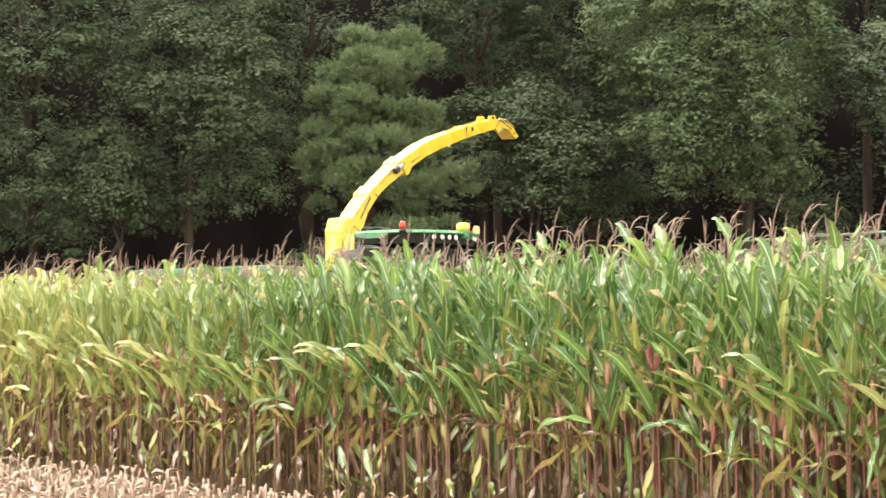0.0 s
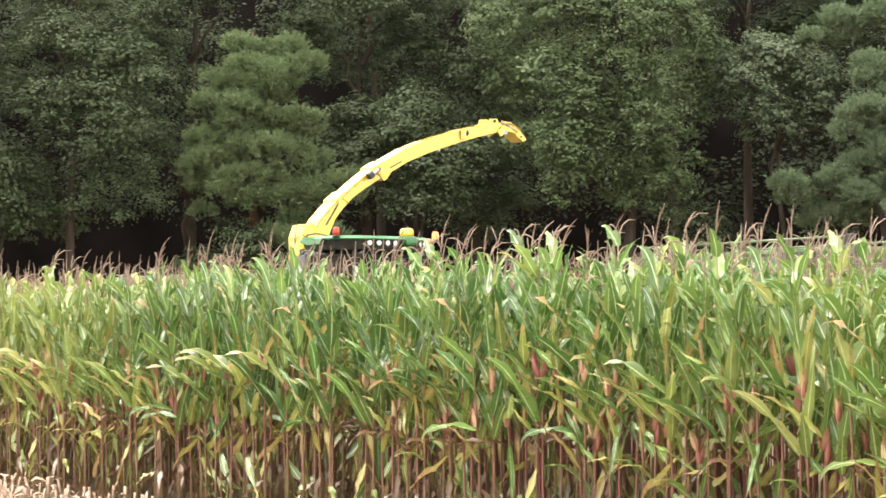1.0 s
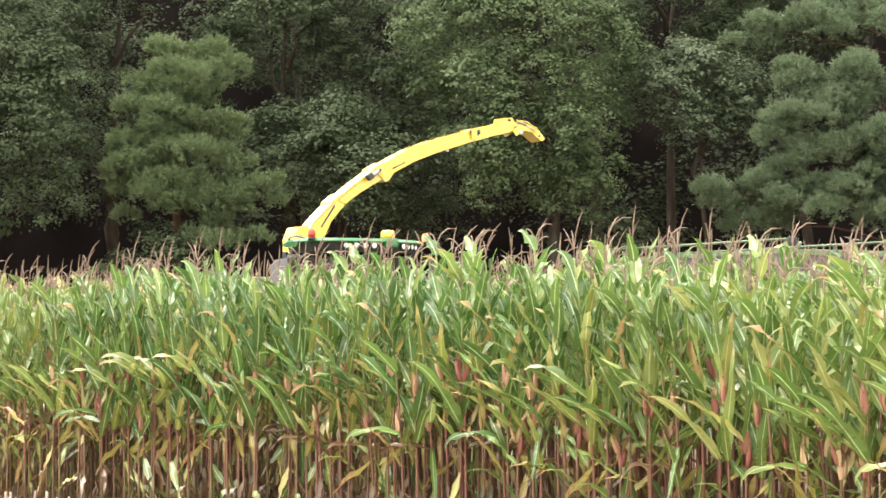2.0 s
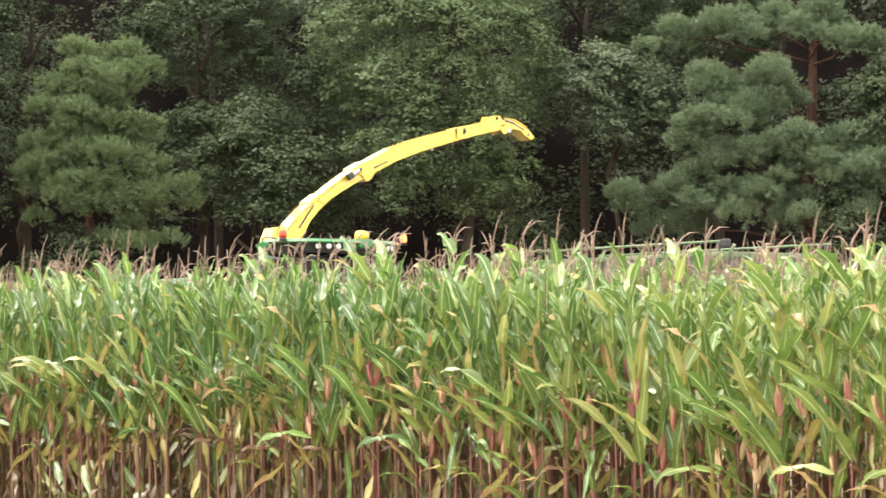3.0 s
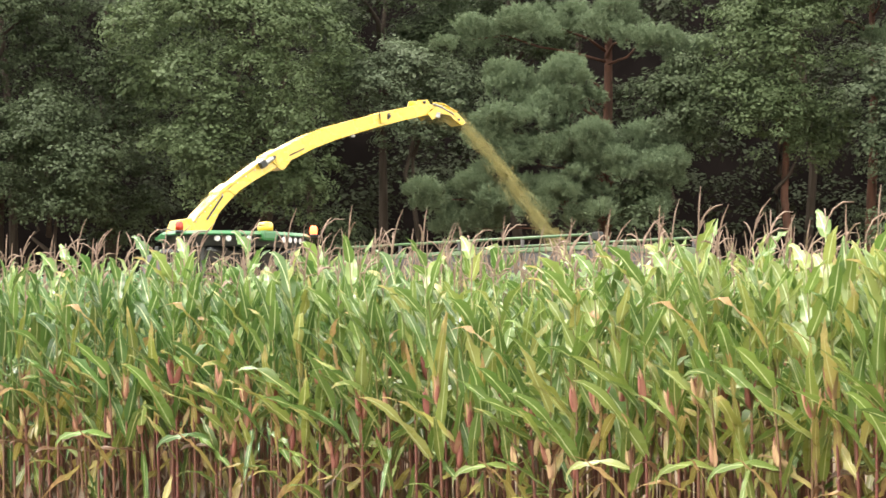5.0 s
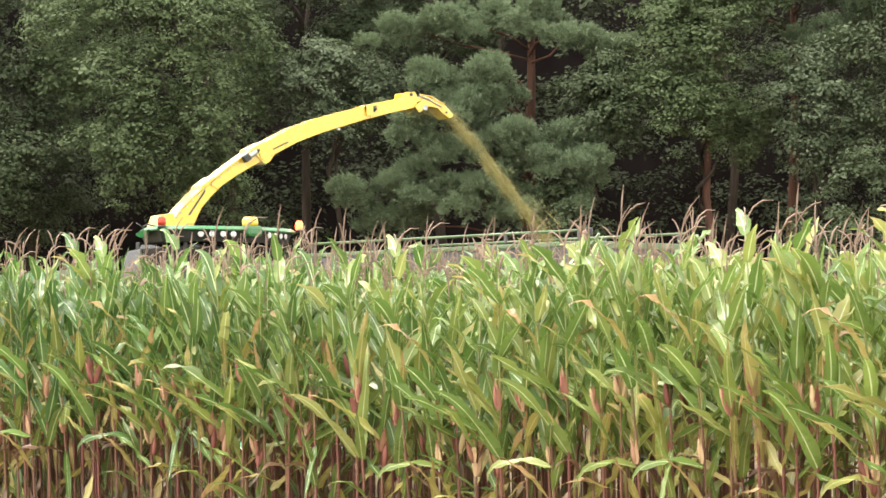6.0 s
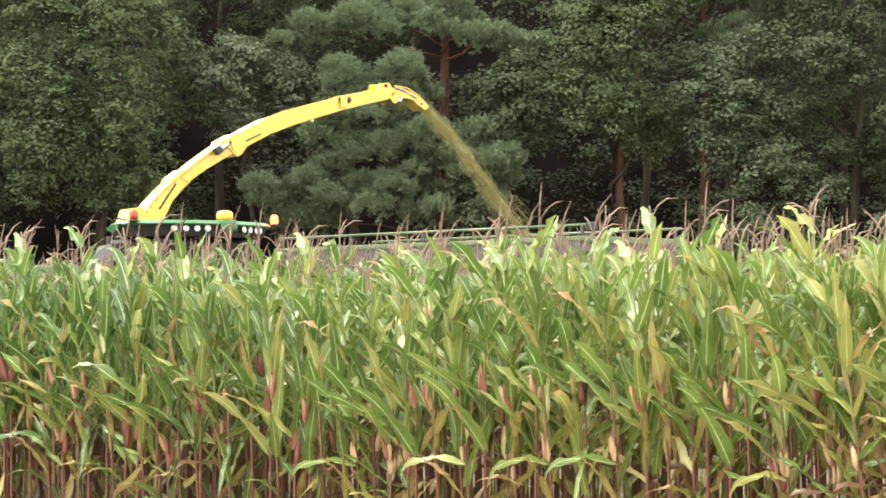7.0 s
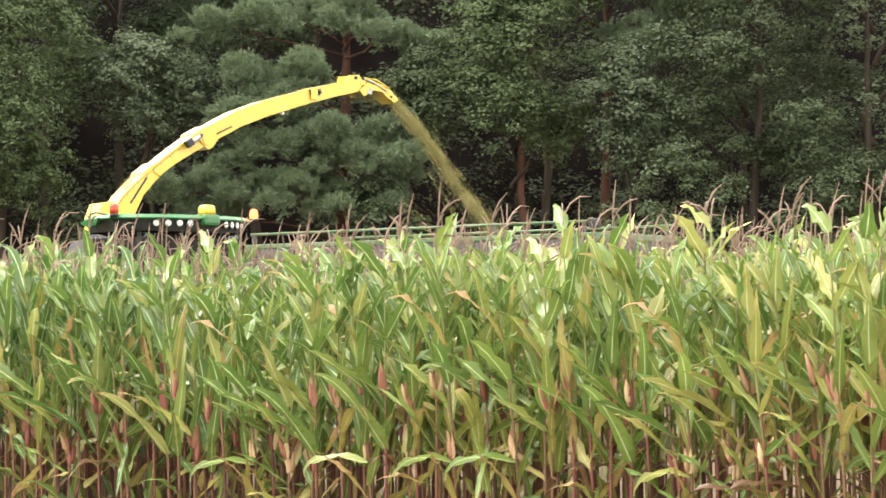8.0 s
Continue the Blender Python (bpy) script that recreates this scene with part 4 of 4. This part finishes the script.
def build_harvester():
    root = thing("forage_harvester", "green and yellow self-propelled forage harvester cutting the maize", "harvester")
    body = part("body", box((4.6, 2.3, 1.5), (-1.6, 0, 1.75), M["green"], 0.12), root, "green body")
    part("engine_hood", prism([(-4.3, 1.9), (-4.35, 2.8), (-3.9, 3.08), (-0.6, 3.15), (-0.4, 2.2)], -1.12, 1.12, M["green"], 0.1), body, "green engine hood")
    part("hood_stripe", box((3.2, 0.02, 0.12), (-2.2, -1.135, 2.55), M["yellow"], 0.004), body, "yellow stripe")
    part("rear_grille", box((0.05, 1.7, 0.6), (-4.36, 0, 2.35), M["black"], 0.01), body, "black cooling grille")
    part("chassis", box((6.2, 1.0, 0.5), (-0.6, 0, 0.85), M["black"], 0.05), root)
    part("front_axle", tube([(1.6, -1.3, 0.95), (1.6, 1.3, 0.95)], 0.16, M["black"], 10), root)
    part("rear_axle", tube([(-2.9, -1.2, 0.72), (-2.9, 1.2, 0.72)], 0.12, M["black"], 10), root)
    cab = part("cab", box((1.55, 1.85, 0.5), (1.75, 0, 1.95), M["black"], 0.06), root, "glazed operator's cab")
    part("glass", box((1.45, 1.80, 1.35), (1.9, 0, 2.85), M["glass"], 0.08, taper=(1.08, 1.06)), cab, "tinted cab glass")
    part("rear_quarter_panel", prism([(0.85, 2.3), (0.80, 3.25), (0.95, 3.42), (1.30, 3.44), (1.36, 2.3)], -0.98, -0.90, M["grey_sheet"], 0.02), cab, "pale grey side panel behind the door")
    for x in (1.18, 2.5):
        for y in (-0.92, 0.92):
            part("pillar", box((0.11, 0.07, 1.4), (x, y, 2.86), M["black"], 0.02), cab, "black cab pillar")
    roof = build_roof(root)
    header = part("header", prism([(3.2, 0.25), (3.0, 1.1), (3.4, 1.35), (4.6, 0.35), (4.7, 0.12)], -2.25, 2.25, M["green"], 0.05), root, "green maize header")
    part("feeder", box((1.5, 1.0, 0.7), (2.75, 0, 0.95), M["green"], 0.05), root)
    for y in (-1.9, -0.95, 0.0, 0.95, 1.9):
        part("snout", lathe([(0.22, 0), (0.2, 0.4), (0.08, 1.0), (0.02, 1.15)], M["green"], 12, pose(4.4, y, 0.42, 0, 100)), header, "green divider snout")
    wheels = [wheel(root, 1.6, -1.25, 0.98, 0.7), wheel(root, 1.6, 1.25, 0.98, 0.7), wheel(root, -2.9, -1.15, 0.72, 0.5), wheel(root, -2.9, 1.15, 0.72, 0.5)]
    build_spout(root)
    return root, wheels


def build_roof(root):
    """The cab's roof: bowed front with work lamps under its lip, beacons and a receiver dome."""
    bm = bmesh.new()
    edge = [(1.06, 0.86), (1.72, 1.24), (2.36, 1.40), (2.76, 1.12), (3.00, 0.6), (3.09, 0.0), (3.00, -0.6), (2.76, -1.12), (2.36, -1.40), (1.72, -1.24), (1.06, -0.86)]
    low = [bm.verts.new((1.75 + (x - 1.75) * 0.985, y * 0.985, 3.70)) for x, y in edge]
    mid = [bm.verts.new((x, y, 3.715)) for x, y in edge]
    top = [bm.verts.new((1.75 + (x - 1.75) * 0.95, y * 0.95, 3.775)) for x, y in edge]
    n = len(edge)
    for a, b in ((low, mid), (mid, top)):
        for i in range(n):
            j = (i + 1) % n
            bm.faces.new((a[i], a[j], b[j], b[i]))
    bm.faces.new(low[::-1])
    bm.faces.new(top)
    bmesh.ops.bevel(bm, geom=list(bm.edges), offset=0.012, segments=2, affect="EDGES")
    roof = part("roof", finish(bm, M["green"]), root, "green cab roof")
    band = bmesh.new()
    ring = [[band.verts.new((1.75 + (x - 1.75) * q, y * q, z)) for x, y in edge] for q, z in ((0.90, 3.53), (0.955, 3.70))]
    for i in range(n):
        j = (i + 1) % n
        band.faces.new((ring[0][i], ring[0][j], ring[1][j], ring[1][i]))
    band.faces.new(ring[0][::-1])
    band.faces.new(ring[1])
    part("lamp_band", finish(band, M["black"]), roof, "black lamp band under the roof's lip")
    for sgn in (-1, 1):
        part("side_fascia", prism([(0.0, -0.04), (0.0, 0.0), (1.15, 0.01), (1.0, -0.09), (0.4, -0.09)], -0.02, 0.02, M["green"], 0.006, pose(1.12, sgn * 0.92, 3.71, 0, 0, sgn * 26)), roof)
        for k in range(4):
            y = sgn * (0.36 + 0.165 * k)
            x = 3.08 - 0.16 * (y / 0.6) ** 2 * 0.75
            yaw = math.degrees(math.atan2(y, 2.4)) * 1.3
            hous = part("work_lamp", lathe([(0.06, -0.06), (0.066, 0.0), (0.062, 0.02)], M["black"], 12, pose(x - 0.06, y, 3.645, 0, 90, yaw)), roof, "round work lamp")
            part("lens", lathe([(0.054, 0.0), (0.05, 0.026), (0.025, 0.034)], M["lamp"], 12, pose(x - 0.06, y, 3.645, 0, 90, yaw)), hous, "clear lamp lens")
    for x, y, mat, text in ((2.38, -1.33, "beacon", "orange-red rotating beacon"), (2.56, 1.34, "beacon_lit", "lit orange-red rotating beacon")):
        base = part("beacon_base", lathe([(0.07, 3.73), (0.06, 3.79)], M["black"], 14, pose(x, y, 0)), roof, "black beacon foot")
        part("beacon", lathe([(0.062, 3.78), (0.068, 3.83), (0.062, 3.89), (0.04, 3.925), (0.0, 3.93)], M[mat], 18, pose(x, y, 0)), base, text)
    mount = part("receiver_mount", box((0.30, 0.30, 0.18), (2.96, 0, 3.70), M["green"], 0.05), roof)
    part("receiver_dome", lathe([(0.125, 3.78), (0.135, 3.82), (0.132, 3.89), (0.10, 3.93), (0.0, 3.94)], M["yellow"], 22, pose(2.96, 0, 0)), mount, "yellow receiver dome")
    part("hand_rail", tube([(1.22, -0.86, 3.76), (1.28, -0.9, 3.82), (1.7, -1.12, 3.83), (2.2, -1.24, 3.76)], 0.014, M["black"], 6), roof)
    part("antenna", tube([(1.2, -0.8, 3.74), (1.12, -0.86, 3.84), (1.06, -0.9, 3.88)], 0.008, M["black"], 5), roof)
    return roof


harvester, wheels = build_harvester()

# ---- silage trailer: origin on the ground under its middle ----
TL, TW, RAIL = 8.0, 2.5, 3.85


def build_trailer():
    root = thing("silage_trailer", "green high-sided silage trailer driven beside the harvester", "trailer")
    h, w = TL / 2, TW / 2
    for y, nm in ((-w, "side_wall"), (w, "side_wall")):
        wall = part(nm, box((TL, 0.06, 2.2), (0, y, 2.45), M["grey_steel"], 0.01), root, "grey sheet-metal side wall")
        for i in range(9):
            part("rib", box((0.09, 0.08, 2.2), (-h + 0.25 + i * (TL - 0.5) / 8, y * 1.03, 2.45), M["grey_steel"], 0.01), wall)
        part("top_beam", box((TL, 0.10, 0.09), (0, y, 3.60), M["dull_green"], 0.02), wall, "green top beam")
        part("top_rail", tube([(-h + 0.1, y, RAIL - 0.02), (h - 0.05, y, RAIL - 0.02)], 0.026, M["dull_green"], 8), wall, "green top rail")
        for i in range(5):
            part("rail_post", box((0.05, 0.05, 0.16), (-h + 0.2 + i * (TL - 0.4) / 4, y, 3.74), M["grey_steel"], 0.006), wall)
    front = part("front_wall", box((0.06, TW, 2.2), (h, 0, 2.45), M["grey_steel"], 0.01), root, "grey front wall")
    part("front_beam", box((0.12, TW + 0.1, 0.12), (h, 0, 3.58), M["dull_green"], 0.02), front, "green front beam")
    part("corner_cap", box((0.20, 0.12, 0.16), (h, -w, 3.79), M["black"], 0.03), front, "dark corner cap")
    part("prop", tube([(h - 0.1, -w - 0.05, 3.3), (h + 0.35, -w - 0.05, 3.75)], 0.03, M["dull_green"], 6), front)
    part("tailgate", box((0.06, TW, 2.2), (-h, 0, 2.45), M["dull_green"], 0.01), root, "green tailgate")
    part("floor", box((TL, TW, 0.12), (0, 0, 1.33), M["black"], 0.01), root)
    part("chassis", box((TL * 0.95, 0.9, 0.25), (0, 0, 1.13), M["black"], 0.03), root)
    part("drawbar", box((1.8, 0.25, 0.2), (h + 0.8, 0, 0.9), M["black"], 0.03), root)
    out = []
    for x in (-1.6, 0.0):
        part("axle", tube([(x, -1.1, 0.65), (x, 1.1, 0.65)], 0.08, M["black"], 8), root)
        for y in (-1.05, 1.05):
            out.append(wheel(root, x, y, 0.65, 0.5))
    part("drawbar_foot", box((0.16, 0.16, 0.8), (h + 1.3, 0, 0.4), M["black"], 0.02), root)
    return root, out


trailer, trailer_wheels = build_trailer()


# ---- chopped maize from the spout ----
def chop_cloud(rng, count, length, radius, name):
    """A rigid puff of flakes, long in x."""
    p = np.stack([rng.uniform(-0.5, 0.5, count) * length, rng.normal(0, radius, count), rng.normal(0, radius, count)], 1)
    a = rng.normal(size=(count, 3))
    a /= np.linalg.norm(a, axis=1)[:, None]
    b = np.cross(a, rng.normal(size=(count, 3)))
    b /= np.linalg.norm(b, axis=1)[:, None]
    s = rng.uniform(0.010, 0.026, count)[:, None]
    q = np.stack([p - a * s, p + b * s * 0.6, p + a * s, p - b * s * 0.6], 1).reshape(-1, 3)
    return Geo().add(q, np.arange(4 * count).reshape(-1, 4)).mesh(name, [M["chop"]], False)


HARVESTER_ROWS = (
    (0.0, -10.15, 45.32, 17.9), (0.5, -9.38, 45.34, 25.1), (1.0, -8.60, 45.30, 31.8), (1.5, -7.83, 45.17, 37.2),
    (2.0, -7.18, 44.85, 40.3), (2.5, -6.52, 44.46, 42.5), (3.0, -5.87, 44.03, 44.1), (3.5, -5.25, 43.51, 45.8), (4.0, -4.68, 42.87, 47.9), (4.5, -4.18, 42.25, 49.2),
    (5.0, -3.66, 41.74, 50.1), (5.5, -3.12, 41.22, 50.8), (6.0, -2.57, 40.71, 51.2), (6.5, -2.11, 40.14, 51.5), (7.0, -1.56, 39.60, 51.8), (7.5, -1.01, 39.03, 51.5), (8.0, -0.39, 38.41, 50.5))
TRAILER_ROWS = (
    (0.0, 1.65, 45.7, 58), (1.0, 2.13, 45.0, 58), (2.0, 2.45, 44.35, 58), (3.0, 2.78, 43.6, 57), (4.5, 3.58, 42.1, 55),
    (6.0, 5.05, 40.8, 53), (7.0, 6.45, 39.6, 50), (7.5, 7.24, 39.2, 49), (8.0, 8.06, 38.9, 47))


def between(rows, t):
    """Linear reading of rows (seconds, x, y, heading)."""
    cols = np.array(rows)
    return [float(np.interp(t, cols[:, 0], cols[:, i])) for i in (1, 2, 3)]


def harvester_pose(t):
    x, y, a = between(HARVESTER_ROWS, t)
    return pose(x, y, 0, 0, 0, -a)


def trailer_pose(t):
    """The rows hold the front corner on the harvester's side."""
    x, y, a = between(TRAILER_ROWS, t)
    return pose(x, y, 0, 0, 0, -a) @ pose(-TL / 2, TW / 2, 0)


START, END_T = 3.05, 8.0
chops = []


def build_chop():
    rng = np.random.default_rng(21)
    tight = [chop_cloud(rng, 450, 0.9, 0.055, "chopped_maize") for _ in range(4)]
    loose = [chop_cloud(rng, 90, 0.9, 0.075, "chopped_maize") for _ in range(4)]
    t = START
    i = 0
    while t < END_T + 0.35:
        for meshes, spread in ((tight, 0.5), (loose, 1.1)):
            ob = tagged(new("chopped_maize", meshes[i % 4]), "stream of yellow-green chopped maize blown from the spout", "chopped maize", group="puffs of chopped maize", kind="stuff")
            chops.append((ob, t + rng.uniform(-0.008, 0.008), rng.normal(0, spread, 3) - (spread * 0.2, 0, 0)))
        t += 1 / 60
        i += 1


build_chop()

FLIGHT = 0.28
MUZZLE, SPEED = Vector((6.52, 0, 5.87)), Vector((12.5, 0, -12.0))


def chop_rows(t0, stray):
    """A puff waits inside the spout's end, flies to the trailer and stays in its load."""
    rows = []
    spin = pose(0, 0, 0, 0, 0, SPOUT_TURN)

    def inside(t, r, z, up):
        return harvester_pose(t) @ spin @ pose(r, 0, z, 0, -up)

    t = 0.0
    while t < t0 - 0.24:
        rows.append((t, inside(t, 0.40, 3.55, 90)))
        t += 0.25
    channel = ((0.40, 3.55, 90), (0.72, 4.12, 60), (1.5, 4.78, 38), (2.7, 5.46, 26), (4.1, 5.92, 15), (5.55, 6.2, -6))
    for i, (r, z, up) in enumerate(channel):
        rows.append((t0 - (6 - i) / 30, inside(t0 - (6 - i) / 30, r, z, up)))
    for u in (0.0, 0.07, 0.14, 0.21, FLIGHT):
        v = SPEED + Vector((stray[0], stray[1] * 0.6, stray[2])) * 0.9
        p = MUZZLE + v * u + Vector((0, 0, -4.9 * u * u))
        down = math.degrees(math.atan2(-(v.z - 9.8 * u), v.x))
        rows.append((t0 + u, harvester_pose(t0 + u) @ spin @ pose(*p, 0, down, 0)))
    land = t0 + FLIGHT
    rel = trailer_pose(land).inverted() @ rows[-1][1]
    rel.translation.z = 2.6
    rel.translation.x = max(-3, min(3, rel.translation.x))
    rel.translation.y = max(-0.6, min(0.6, rel.translation.y))
    t = land + 0.12
    while t < 8.4:
        rows.append((t, trailer_pose(t) @ rel))
        t += 0.5
    return [r for r in rows if r[0] <= 8.6]


def motions():
    walk(harvester, [(t, harvester_pose(t)) for t, *_ in HARVESTER_ROWS])
    walk(trailer, [(t, trailer_pose(t)) for t, *_ in TRAILER_ROWS])
    for ws, where in ((wheels, HARVESTER_ROWS), (trailer_wheels, TRAILER_ROWS)):
        for w in ws:
            m0, r, rows, way = w.matrix_basis.copy(), w.location.z, [], 0.0
            last = between(where, 0)
            for i in range(17):
                t = i * 0.5
                p = between(where, t)
                way += math.hypot(p[0] - last[0], p[1] - last[1])
                last = p
                rows.append((t, m0 @ pose(0, 0, 0, 0, math.degrees(way / r), 0)))
            walk(w, rows)
    # a light wind runs along the edge of the stand and rocks the plants by about a degree
    rng = np.random.default_rng(31)
    for ob, m, k in plants:
        speed, lag, size = rng.uniform(1.7, 2.6), rng.uniform(0, 1.2) + 0.35 * k, rng.uniform(0.4, 1.0)
        rows = []
        for i in range(17):
            a = speed * i * 0.5 + lag
            lean = pose(0, 0, 0, 0.35 * size * math.sin(1.7 * a), -size * (0.4 + math.sin(a)), 0)
            rows.append((i * 0.5, Matrix.Translation(m.translation) @ lean @ m.to_3x3().to_4x4()))
        walk(ob, rows)
    for ob, t0, stray in chops:
        walk(ob, chop_rows(t0, stray))


motions()
